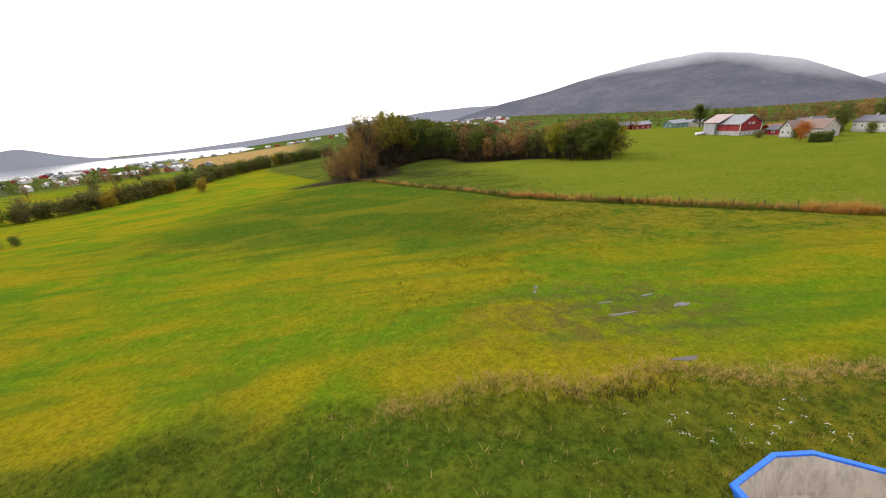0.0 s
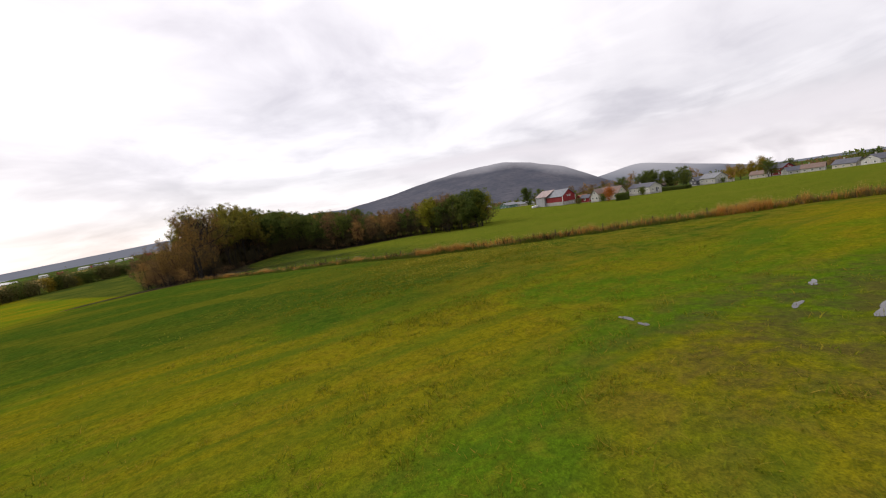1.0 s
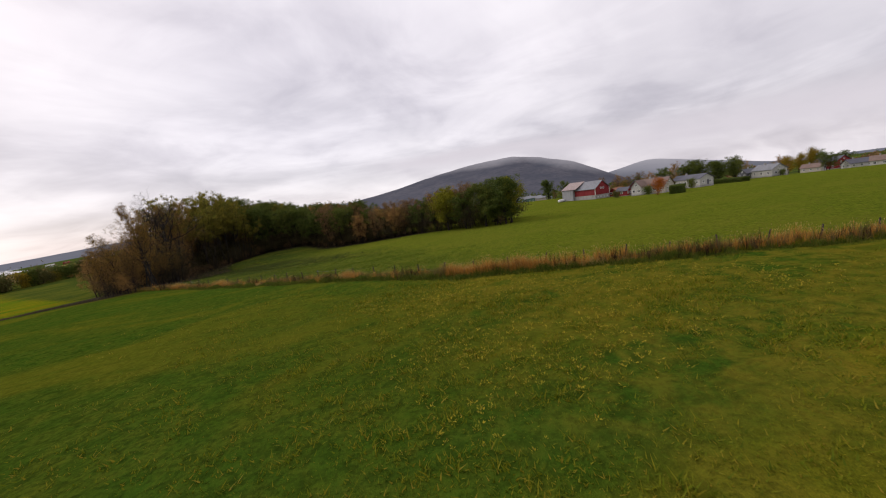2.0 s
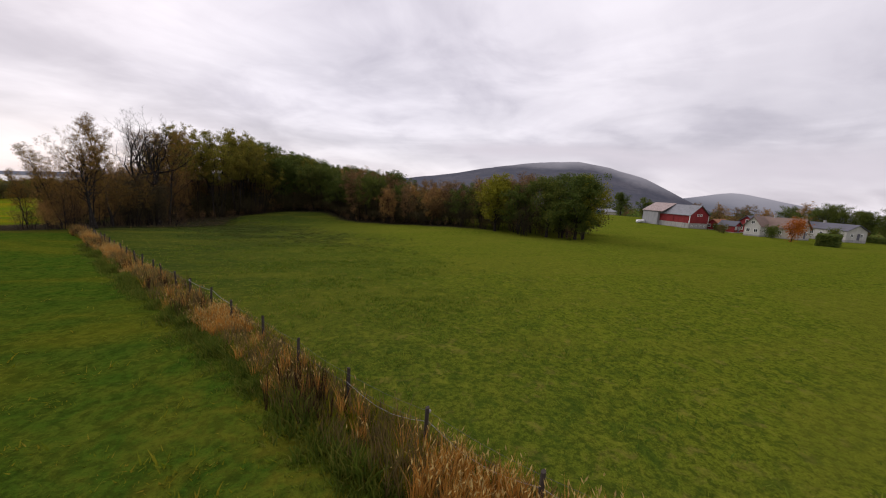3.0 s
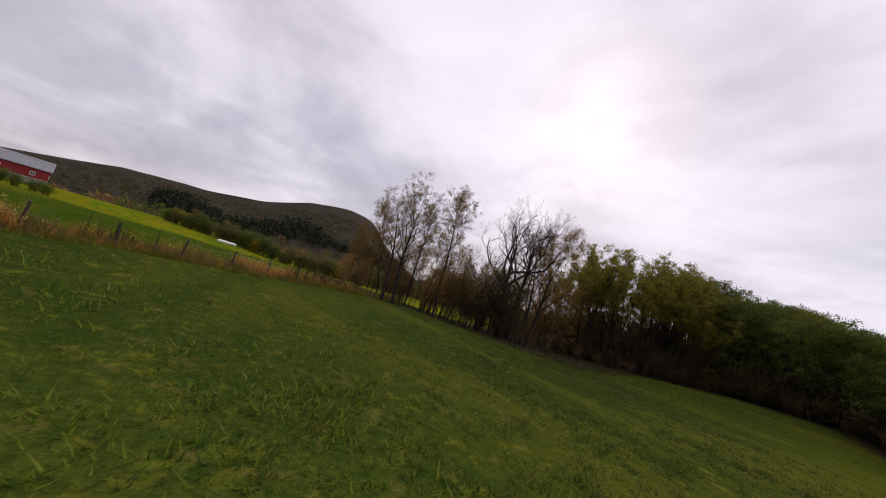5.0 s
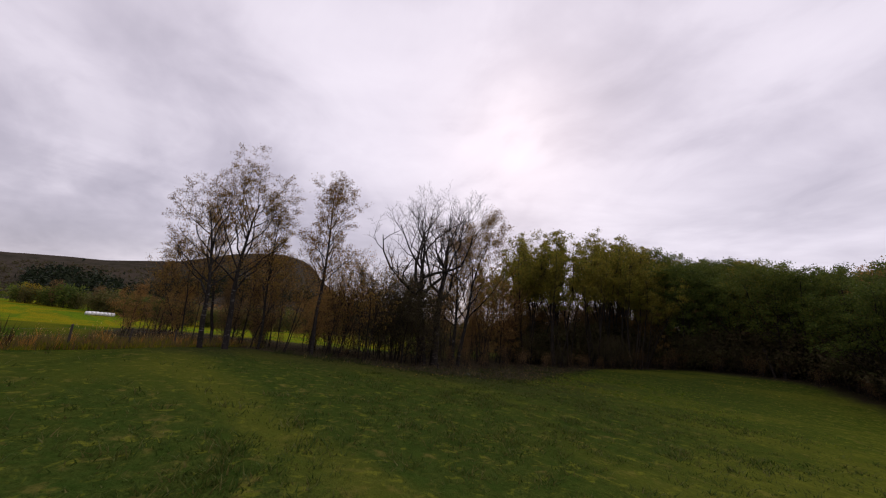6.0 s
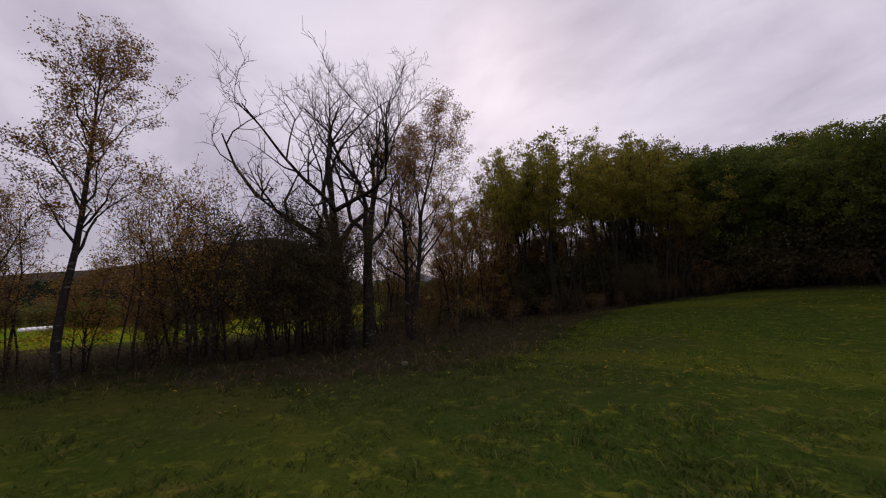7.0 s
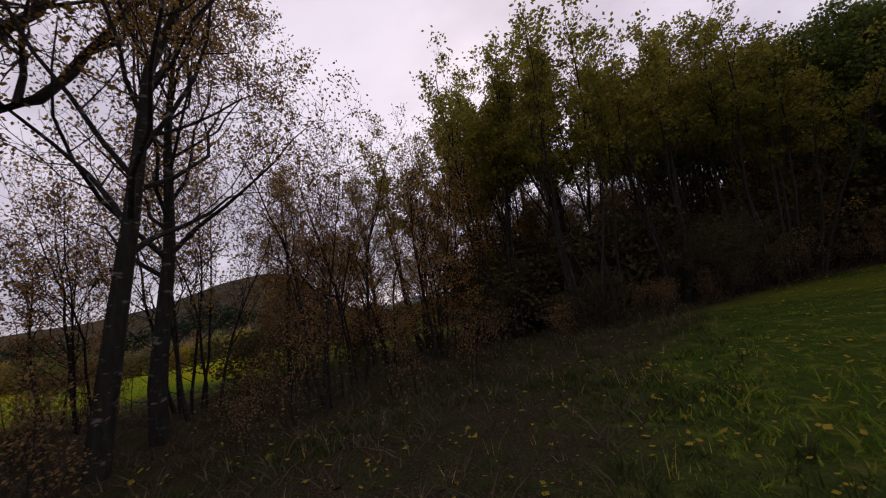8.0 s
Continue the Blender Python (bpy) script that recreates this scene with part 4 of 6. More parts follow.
    # the two outer corners of the wood, and a group filling a notch in the view
    for cx, cy, lo, hi, kinds in ((-4, 162, 80, 134, ("poplar", "darkpoplar", "poplar2", "darkpoplar")), (1, 161, 66, 112, ("darkpoplar", "darkpoplar2", "poplar")), (6, 157, 40, 70, ("darkpoplar", "brown", "darkpoplar"))):
        for k, r in enumerate((4.0, 8.0, 12.0, 16.0, 20.0)):
            n = 1 + k if hi - lo < 40 else 2 + k
            for i in range(n):
                a = radians(lo + (hi - lo) * (i + 0.5) / n + random.uniform(-4, 4))
                x, y = cx + r * math.cos(a), cy + r * math.sin(a)
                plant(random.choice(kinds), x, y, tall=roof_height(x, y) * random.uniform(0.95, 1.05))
                plant("thicket", x + random.uniform(-2, 2), y + random.uniform(-2, 2), random.uniform(0.6, 1.0))
    # big round trees at the near corner
    plant("round", 47.5, 104.5, 0.9)
    plant("round", 50.8, 100.8, 0.93)
    plant("dark", 44.5, 108.5, 0.8)
    plant("olive", 42.0, 114.5, 0.95)
    plant("brown2", 45.0, 112.0, 0.8)
    plant("olive", 53.4, 102.0, 0.92)
    plant("dark", 49.2, 102.8, 0.55)
    plant("dark", 52.2, 100.4, 0.5)
    plant("darkshrub", 44.0, 106.5, 0.9)
    plant("shrub", 49.0, 99.8, 0.7)


plant_wood()


# ---- fence ----
STEP = (FENCE_B - FENCE_A).normalized()
ACROSS = Vector((-STEP.y, STEP.x))


def fence_point(d, off=0.0):
    p = FENCE_A + STEP * d + ACROSS * (off + float(fence_bend(d)))
    return p.x, p.y


def fence_side(x, y):
    """Distance from the fence, above zero in the first pasture."""
    v = Vector((x, y)) - FENCE_A
    return v.dot(ACROSS) - float(fence_bend(v.dot(STEP)))


def part(name, bm, mat, parent, label=""):
    me = bpy.data.meshes.new(name)
    bm.to_mesh(me)
    bm.free()
    me.materials.append(mat)
    ob = new(name, me)
    ob.parent = parent
    if label:
        tagged(ob, label)
    return ob


def box(bm, lo, hi, bevel=0.0):
    made = bmesh.ops.create_cube(bm, size=1.0)["verts"]
    for v in made:
        v.co = Vector([lo[i] + (v.co[i] + 0.5) * (hi[i] - lo[i]) for i in range(3)])
    if bevel:
        edges = {e for v in made for e in v.link_edges}
        bmesh.ops.bevel(bm, geom=list(edges), offset=bevel, segments=1, affect="EDGES")


def box_part(name, lo, hi, mat, parent, label="", bevel=0.0):
    bm = bmesh.new()
    box(bm, lo, hi, bevel)
    return part(name, bm, mat, parent, label)


TAPE = painted("white_fence_tape", (0.30, 0.29, 0.27), 0.2, 0.5, 3)
WIRE = painted("galvanised_wire", (0.10, 0.10, 0.10), 0.2, 0.7, 3, 0.2)


def strand(name, pts, radius, mat, parent, flat=1.0, label=""):
    bv, bf = [], []
    tube(bv, bf, [Vector(p) for p in pts], [radius] * len(pts), 4)
    return mesh_object(name, bv, bf, mat, parent, label)


def build_fence():
    rnd = random.Random(5)
    root = tagged(new("pasture_fence"), "old wooden post fence with electric wire between two pastures", "fence")
    # one weathered post, shared by all
    bm = bmesh.new()
    bmesh.ops.create_cone(bm, cap_ends=True, segments=8, radius1=0.048, radius2=0.043, depth=1.5)
    for v in bm.verts:
        v.co += Vector((noise.noise(v.co * 7) * 0.012, noise.noise(v.co * 9 + Vector((3, 0, 0))) * 0.012, 0))
        if v.co.z > 0.7:
            v.co.z += v.co.x * 0.4
    first = part("post", bm, POST, root)
    tops = []
    d, k = 2.0, 0
    while d < 115:
        x, y = fence_point(d, rnd.uniform(-0.06, 0.06))
        m = Matrix.Translation((x, y, gz(x, y) + 0.22 + rnd.uniform(-0.06, 0.06))) @ Euler((rnd.gauss(0, 0.07), rnd.gauss(0, 0.07), rnd.random() * 6)).to_matrix().to_4x4()
        ob = first if k == 0 else new("post", first.data)
        ob.parent = root
        ob.matrix_local = m
        tops.append(m @ Vector((0.055, 0, 0.62)))
        d += 2.58
        k += 1
    for a, b in zip(tops[:-1], tops[1:]):
        for drop in (0.0, 0.28):
            pts = [a.lerp(b, t) - Vector((0, 0, drop + 0.06 * math.sin(math.pi * t))) for t in (0, 0.25, 0.5, 0.75, 1)]
            strand("wire", pts, 0.003, WIRE, root)
    # the white electric tape, slack in places
    for lo, hi, slack in ((17, 20, 0.55), (23, 25, 0.12), (35, 37, 0.2)):
        for a, b in zip(tops[lo:hi], tops[lo + 1:hi + 1]):
            pts = [a.lerp(b, t) + Vector((0, 0, 0.04 - slack * (0.5 + 0.5 * math.sin(math.pi * t))))  for t in (0, 0.2, 0.4, 0.6, 0.8, 1)]
            strand("tape", pts, 0.005, TAPE, root, label="slack white electric fence tape")
    for i in (25, 19, 37):
        bm = bmesh.new()
        bmesh.ops.create_uvsphere(bm, u_segments=8, v_segments=6, radius=0.04)
        for v in bm.verts:
            v.co += tops[i] + Vector((0, 0, 0.02))
        part("insulator", bm, TAPE, root, "white plastic insulator")
    return root


build_fence()


# ---- grass, reeds and weeds ----
def blades(name, spots, mat, label, tall, wide, per=5, lean=0.5, seed=1, two=False):
    """One object of many single blades: spots are (x, y, height factor)."""
    rnd = np.random.RandomState(seed)
    spots = np.array(spots, float)
    n = len(spots)
    gz0 = ground_z(spots[:, 0], spots[:, 1])
    p = np.repeat(np.c_[spots[:, :2], gz0], per, axis=0)
    hf = np.repeat(spots[:, 2], per)
    m = n * per
    p[:, :2] += rnd.normal(0, wide * 5, (m, 2))
    p[:, 2] -= 0.10 if tall < 0.4 else 0.12
    h = tall * hf * rnd.uniform(0.55, 1.25, m) + 0.08
    a = rnd.uniform(0, 6.283, m)
    side = np.c_[np.cos(a), np.sin(a), 0 * a] * (wide * rnd.uniform(0.7, 1.3, m))[:, None]
    b = rnd.uniform(0, 6.283, m)
    bend = np.c_[np.cos(b), np.sin(b), 0 * b] * (h * lean * rnd.uniform(0.2, 1.0, m))[:, None]
    top = p + bend + np.c_[0 * h, 0 * h, h]
    mid = p + bend * 0.35 + np.c_[0 * h, 0 * h, h * 0.55]
    verts = np.stack([p - side, p + side, mid + side * 0.8, mid - side * 0.8, top], 1).reshape(-1, 3)
    base = np.arange(m)[:, None] * 5
    quads = (base + np.array([[0, 1, 2, 3]])).tolist()
    tris = (base + np.array([[3, 2, 4]])).tolist()
    ob = mesh_object(name, verts, quads + tris, mat)
    return tagged(ob, label, "grass", kind="stuff")


def corridor(count, line, width, seed):
    rnd = np.random.RandomState(seed)
    pts = np.array(line, float)
    seg = np.linalg.norm(np.diff(pts, axis=0), axis=1)
    cum = np.r_[0, np.cumsum(seg)]
    s = rnd.uniform(0, cum[-1], count)
    x, y = np.interp(s, cum, pts[:, 0]), np.interp(s, cum, pts[:, 1])
    x, y = x + rnd.normal(0, width, count), y + rnd.normal(0, width, count)
    return x, y, rnd


def clumpy(x, y, scale=1.1, seed=0.0):
    """Uneven growth: a height factor that swells in tufts."""
    g = np.array([noise.noise((a * scale, b * scale, seed)) + 0.6 * noise.noise((a * scale * 2.7, b * scale * 2.7, seed + 5)) for a, b in zip(x, y)])
    return np.clip(0.75 + 1.3 * g, 0.12, 2.4)


def sow_meadow():
    # first pasture
    x, y, rnd = corridor(34000, [(2, 13), (4, 25), (10, 40), (12, 55)], 8.0, 3)
    side = np.array([fence_side(a, b) for a, b in zip(x, y)])
    keep = (side > 0.5) & (y > 9)
    wet = np.hypot((x - 9.5) * 0.8, y - 17.5) > 4
    keep &= wet | (rnd.uniform(0, 1, len(x)) < 0.4)
    near = y + (x - 10) * 0.25 < 34
    blades("rank_meadow", np.c_[x, y, clumpy(x, y)][keep & ~near], BLADE, "ranker green grass towards the fence", 0.12, 0.020, 4, 1.2, 14)
    keep &= near
    blades("meadow_grass", np.c_[x, y, clumpy(x, y)][keep], BLADE, "short worn meadow grass with straw-coloured tufts", 0.10, 0.014, 4, 1.2, 4)
    # second pasture
    x, y, rnd = corridor(46000, [(14, 62), (13, 78), (9, 92), (4, 104), (-2, 116), (-8, 128), (-10, 140)], 6.5, 5)
    side = np.array([fence_side(a, b) for a, b in zip(x, y)])
    keep = (side < -0.3) & (edge_distance(x, y) + shade_reach(y) < rnd.normal(-0.2, 0.5, len(x)))
    # blades near the wood take the darkened colour, the rest the brighter one
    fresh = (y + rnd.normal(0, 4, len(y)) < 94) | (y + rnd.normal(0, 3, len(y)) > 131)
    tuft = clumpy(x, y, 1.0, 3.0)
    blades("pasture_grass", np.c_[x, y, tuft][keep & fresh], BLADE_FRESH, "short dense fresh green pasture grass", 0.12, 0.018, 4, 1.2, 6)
    blades("shaded_grass", np.c_[x, y, tuft][keep & ~fresh], BLADE_SHADED, "short dense green pasture grass by the wood, darkened for its shade", 0.12, 0.018, 4, 1.2, 16)
    # rank grass on the bank by the start
    rnd = np.random.RandomState(7)
    n = 15000
    x, y = rnd.uniform(-22, 22, n), rnd.uniform(1.5, 11.5, n)
    keep = y < 10.6 - 0.008 * (x - 6) ** 2 * (x > 6) + 0.5 * np.sin(x * 0.9) + 0.05 * np.minimum(x, 0)
    blades("rank_grass", np.c_[x, y, rnd.uniform(0.4, 1.2, n)][keep], BANK, "rough tall grass on the bank", 0.16, 0.011, 8, 0.8, 8)
    n = 1250
    x = rnd.uniform(-3, 21, n)
    y = 10.4 - 0.010 * np.maximum(x - 6, 0) ** 2 + 0.4 * np.sin(x * 0.9) + rnd.normal(0, 0.4, n)
    blades("straw_fringe", np.c_[x, y, rnd.uniform(0.4, 1.0, n)], STRAW, "fringe of pale dry grass along the bank", 0.32, 0.005, 10, 1.0, 9)
    n = 260
    x, y = rnd.uniform(-6, 18, n), rnd.uniform(3, 10, n)
    blades("bank_straw", np.c_[x, y, rnd.uniform(0.3, 0.9, n)], STRAW, "scattered dry stalks in the rough bank", 0.42, 0.010, 5, 0.7, 10)
    n = 90
    x, y = rnd.normal(5.5, 1.6, n), rnd.normal(9.6, 0.35, n)
    blades("rusty_weeds", np.c_[x, y, rnd.uniform(0.4, 1.0, n)], DOCK, "rusty dead weed stems in the bank", 0.5, 0.010, 4, 0.5, 12)


sow_meadow()


def plumes(spots, tall):
    """Small drooping seed heads over a reed bed."""
    rnd = np.random.RandomState(28)
    p = np.repeat(np.c_[spots[:, :2], ground_z(spots[:, 0], spots[:, 1]), spots[:, 2]], 5, axis=0)
    m = len(p)
    c = p[:, :3] + np.c_[rnd.normal(0, 0.16, (m, 2)), tall * p[:, 3] * rnd.uniform(0.75, 1.25, m)]
    a = rnd.uniform(0, 6.283, m)
    u = np.c_[np.cos(a) * 0.035, np.sin(a) * 0.035, rnd.uniform(0.02, 0.075, m)]
    w = np.c_[-np.sin(a), np.cos(a), 0 * a] * 0.014
    v = np.stack([c - u, c + w, c + u, c - w], 1).reshape(-1, 3)
    ob = mesh_object("reed_plumes", v, (np.arange(m)[:, None] * 4 + np.array([[0, 1, 2, 3]])).tolist(), STRAW)
    tagged(ob, "pale seed heads over the reeds", "grass", kind="stuff")


def sow_hedge():
    """The unmown strip along the fence: what grows changes along its length."""
    rnd = np.random.RandomState(21)
    n = 20000
    d = rnd.uniform(0, 118, n)
    off = rnd.uniform(-0.5, 1.25, n) + 0.2 * np.sin(d * 0.5)
    sway = off + fence_bend(d)
    x = FENCE_A.x + STEP.x * d + ACROSS.x * sway
    y = FENCE_A.y + STEP.y * d + ACROSS.y * sway
    patch = np.array([noise.noise((a * 0.11, 7.0, 0)) for a in d]) + rnd.normal(0, 0.12, n)
    # reeds stand thickest where the strip is nearest to the flight, and in a second patch towards the wood
    reedy = ((d > 43.0) & (d < 50.3)) | ((d > 60) & (d < 62.5)) | ((d > 83.5) & (d < 87)) | ((d > 12) & (d < 17)) | ((d > 96) & (d < 99))
    reed = (rnd.uniform(0, 1, n) < np.where(reedy, 0.46, np.where(d < 44, 0.09, 0.03))) & (off > -0.2)
    dead = ~reed & (patch > np.where(d > 52, 0.46, 0.28))
    weed = ~reed & ~dead & (rnd.uniform(0, 1, n) < 0.42)
    green = ~reed & ~dead & ~weed
    h = rnd.uniform(0.5, 1.15, n) * (1 - 0.25 * np.abs(off - 0.7)) * np.where(d > 52, 0.72, 1.0) * np.clip(0.85 + 0.5 * np.array([noise.noise((a * 0.9, b * 0.9, 4.0)) for a, b in zip(x, y)]), 0.4, 1.3)
    pts = np.c_[x, y, h]
    blades("reed_bed", pts[reed], REED, "tawny orange reed grass along the fence", 1.16, 0.009, 18, 0.36, 22)
    plumes(pts[reed], 1.16)
    blades("dead_grass", pts[dead], STRAW, "bleached dead grass along the fence", 0.62, 0.011, 7, 0.7, 23)
    blades("dock_stems", pts[weed], HAY, "dark rusty dock and willowherb stems along the fence", 1.0, 0.011, 6, 0.4, 24)
    blades("ditch_grass", pts[green], BLADE, "rank green grass along the fence", 0.58, 0.014, 8, 0.7, 25)
    # low green growth that runs out into the first pasture
    m = 4200
    dd, oo = rnd.uniform(18, 92, m), 1.15 + np.abs(rnd.normal(0, 0.45, m))
    sway = oo + fence_bend(dd)
    fx, fy = FENCE_A.x + STEP.x * dd + ACROSS.x * sway, FENCE_A.y + STEP.y * dd + ACROSS.y * sway
    blades("nettle_fringe", np.c_[fx, fy, clumpy(fx, fy, 0.9, 2.0) * np.clip(1.9 - oo * 0.6, 0.3, 1.2)], BANK, "low green nettles and grass in front of the reeds", 0.34, 0.016, 7, 0.8, 27)
    # darker clumps of tall weeds
    pts2 = []
    for c in (27, 31, 33, 34.5, 36.5, 39, 41.5, 42.5, 46, 53.5, 54.5, 64, 69, 77, 90, 101, 103):
        for _ in range(16):
            dd, oo = c + rnd.normal(0, 0.5), rnd.normal(0.8, 0.35)
            p = FENCE_A + STEP * dd + ACROSS * (oo + float(fence_bend(dd)))
            pts2.append((p.x, p.y, rnd.uniform(0.5, 1.0)))
    blades("weed_clumps", pts2, DOCK, "clumps of tall dark dead weeds", 1.25, 0.010, 8, 0.25, 26)


sow_hedge()


def sow_docks():
    """Yellowing docks in loose clumps on the first pasture, each a rosette of narrow upright leaves."""
    rnd = random.Random(44)
    lv, lf = [], []
    spots = []
    for _ in range(165):
        cx, cy = rnd.uniform(5, 23), rnd.uniform(38, 54)
        for _ in range(rnd.randint(4, 16)):
            spots.append((cx + rnd.gauss(0, 0.8), cy + rnd.gauss(0, 0.6)))
    for x, y in spots:
        if fence_side(x, y) < 1.4:
            continue
        z = gz(x, y)
        size = rnd.uniform(0.45, 1.05)
        for _ in range(rnd.randint(6, 13)):
            a = rnd.random() * 6.283
            out, r = rnd.uniform(0.02, 0.14) * size, rnd.uniform(0.027, 0.052) * size
            p = Vector((x + math.cos(a) * out, y + math.sin(a) * out, z + rnd.uniform(0.03, 0.15) * size))
            u = Vector((math.cos(a) * 0.8, math.sin(a) * 0.8, rnd.uniform(0.1, 0.9))).normalized() * r
            w = Vector((-math.sin(a), math.cos(a), rnd.gauss(0, 0.3))) * r * 0.45
            q = len(lv)
            lv += [p - u, p + w, p + u, p - w]
            lf.append((q, q + 1, q + 2, q + 3))
    ob = mesh_object("dock_plants", lv, lf, LEAF_DOCK)
    tagged(ob, "yellowing low dock plants scattered over the pasture", "weeds", kind="stuff")


sow_docks()


def sow_floor():
    """Brambles and dead grass under the trees, and fallen leaves at the edge."""
    rnd = np.random.RandomState(31)
    n = 15000
    x, y = rnd.uniform(-44, -8, n), rnd.uniform(100, 168, n)
    inside = edge_distance(x, y)
    keep = (inside + shade_reach(y) > -0.3) & (inside < 22)
    pts = np.c_[x, y, rnd.uniform(0.3, 1.1, n)][keep]
    half = len(pts) // 2
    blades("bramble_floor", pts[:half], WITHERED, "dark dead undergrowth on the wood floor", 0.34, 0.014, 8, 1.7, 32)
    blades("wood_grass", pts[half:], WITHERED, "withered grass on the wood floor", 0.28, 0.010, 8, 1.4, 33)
    n = 12500
    x, y = rnd.uniform(-24, -5, n), rnd.uniform(112, 150, n)
    reach = edge_distance(x, y) + shade_reach(y)
    keep = (reach > -2.4 + 2.2 * rnd.uniform(0, 1, n)) & (reach < 7)
    pts = np.c_[x, y, clumpy(x, y, 0.7, 9.0)][keep]
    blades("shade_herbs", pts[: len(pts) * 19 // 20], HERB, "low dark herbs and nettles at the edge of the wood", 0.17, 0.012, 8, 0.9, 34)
    blades("pale_stalks", pts[len(pts) * 19 // 20:], STRAW, "thin pale dead stalks at the edge of the wood", 0.42, 0.004, 3, 0.6, 35)
    # fallen yellow leaves
    n = 2600
    x, y = rnd.uniform(-22, 6, n), rnd.uniform(118, 160, n)
    keep = (edge_distance(x, y) > -9) & (edge_distance(x, y) < 4)
    x, y = x[keep], y[keep]
    x3, y3 = rnd.uniform(-16, -3, 950), rnd.uniform(128, 146, 950)
    x, y = np.r_[x, x3], np.r_[y, y3]
    z = ground_z(x, y) + 0.05
    a = rnd.uniform(0, 6.283, len(x))
    s = rnd.uniform(0.022, 0.05, len(x)) * np.where(rnd.uniform(0, 1, len(x)) < 0.3, 1.7, 1.0)
    u, w = np.c_[np.cos(a), np.sin(a), rnd.normal(0, 0.3, len(x))] * s[:, None], np.c_[-np.sin(a), np.cos(a), rnd.normal(0, 0.3, len(x))] * (s * 0.7)[:, None]
    c = np.c_[x, y, z]
    v = np.stack([c - u, c + w, c + u, c - w], 1).reshape(-1, 3)
    ob = mesh_object("fallen_leaves", v, (np.arange(len(x))[:, None] * 4 + np.array([[0, 1, 2, 3]])).tolist(), LEAF_GOLD)
    tagged(ob, "yellow birch leaves fallen on the grass", "leaves", kind="stuff")


sow_floor()

# ---- stump and stone at the edge of the wood ----
def build_stump(x, y, tall, lean):
    verts, faces = [], []
    base = Vector((x, y, gz(x, y) - 0.1))
    pts = [base + Vector((lean * k / 5, lean * 0.3 * k / 5, (tall + 0.1) * k / 5)) for k in range(6)]
    tube(verts, faces, pts, [0.15, 0.12, 0.105, 0.10, 0.098, 0.09], 10)
    # a splintered top
    rnd = random.Random(3)
    for v in verts[-10:]:
        v.z += rnd.uniform(-0.06, 0.10)
    verts.append(pts[-1] + Vector((0, 0, -0.04)))
    n = len(verts)
    faces += [(n - 11 + k, n - 11 + (k + 1) % 10, n - 1) for k in range(10)]
    tagged(mesh_object("tree_stump", verts, faces, BIRCH, smooth_shade=True), "broken white birch stump in the undergrowth", "stump")


def build_stone(x, y, size):
    bm = bmesh.new()
    bmesh.ops.create_icosphere(bm, subdivisions=3, radius=size)
    for v in bm.verts:
        v.co *= 1 + 0.35 * noise.noise(v.co * 3.0 / size * 0.4) + 0.08 * noise.noise(v.co * 9.0)
        v.co.z *= 0.62
        v.co += Vector((x, y, gz(x, y) + size * 0.25))
    me = bpy.data.meshes.new("field_stone")
    bm.to_mesh(me)
    bm.free()
    me.materials.append(painted("mossy_grey_stone", (0.10, 0.10, 0.075), 0.45, 0.9, 3.0))
    tagged(new("field_stone", me), "rounded mossy grey stone at the edge of the wood", "stone")


build_stump(-17.2, 125.4, 0.55, -0.12)
build_stone(-14.4, 126.2, 0.17)

# ---- puddles in the gateway ----
PUDDLE, _n = material("puddle_water")
finish(_n, (0.050, 0.042, 0.036), 0.10, _n.noise(place(_n), 3.0, 2), 0.05, 0.01, spec=0.3)


def build_puddle(x, y, long, wide, turn, seed):
    rnd = random.Random(seed)
    pts, k = [], 22
    phase = [rnd.random() * 6.28 for _ in range(3)]
    for i in range(k):
        t = 2 * math.pi * i / k
        r = 1 + 0.25 * math.sin(2 * t + phase[0]) + 0.18 * math.sin(3 * t + phase[1]) + 0.1 * math.sin(5 * t + phase[2])
        a, b = long * r * math.cos(t), wide * r * math.sin(t)
        pts.append((x + a * math.cos(turn) - b * math.sin(turn), y + a * math.sin(turn) + b * math.cos(turn)))
    z = gz(x, y) + 0.02
    ob = mesh_object("puddle", [(px, py, gz(px, py) + 0.012) for px, py in pts] + [(x, y, z)], [(i, (i + 1) % k, k) for i in range(k)], PUDDLE, smooth_shade=True)
    tagged(ob, "shallow muddy puddle in a wheel rut", "puddle", "puddles in the gateway")


for args in ((6.4, 20.6, 0.26, 0.15, 1.2, 1), (6.1, 19.8, 0.22, 0.11, 1.0, 2), (9.7, 15.8, 0.7, 0.15, 0.12, 4), (9.6, 17.4, 0.36, 0.11, 0.1, 3), (13.4, 16.3, 0.55, 0.20, 0.4, 5), (9.9, 11.3, 0.75, 0.12, 0.0, 6), (12.4, 17.9, 0.42, 0.11, 0.35, 9)):
    build_puddle(*args)


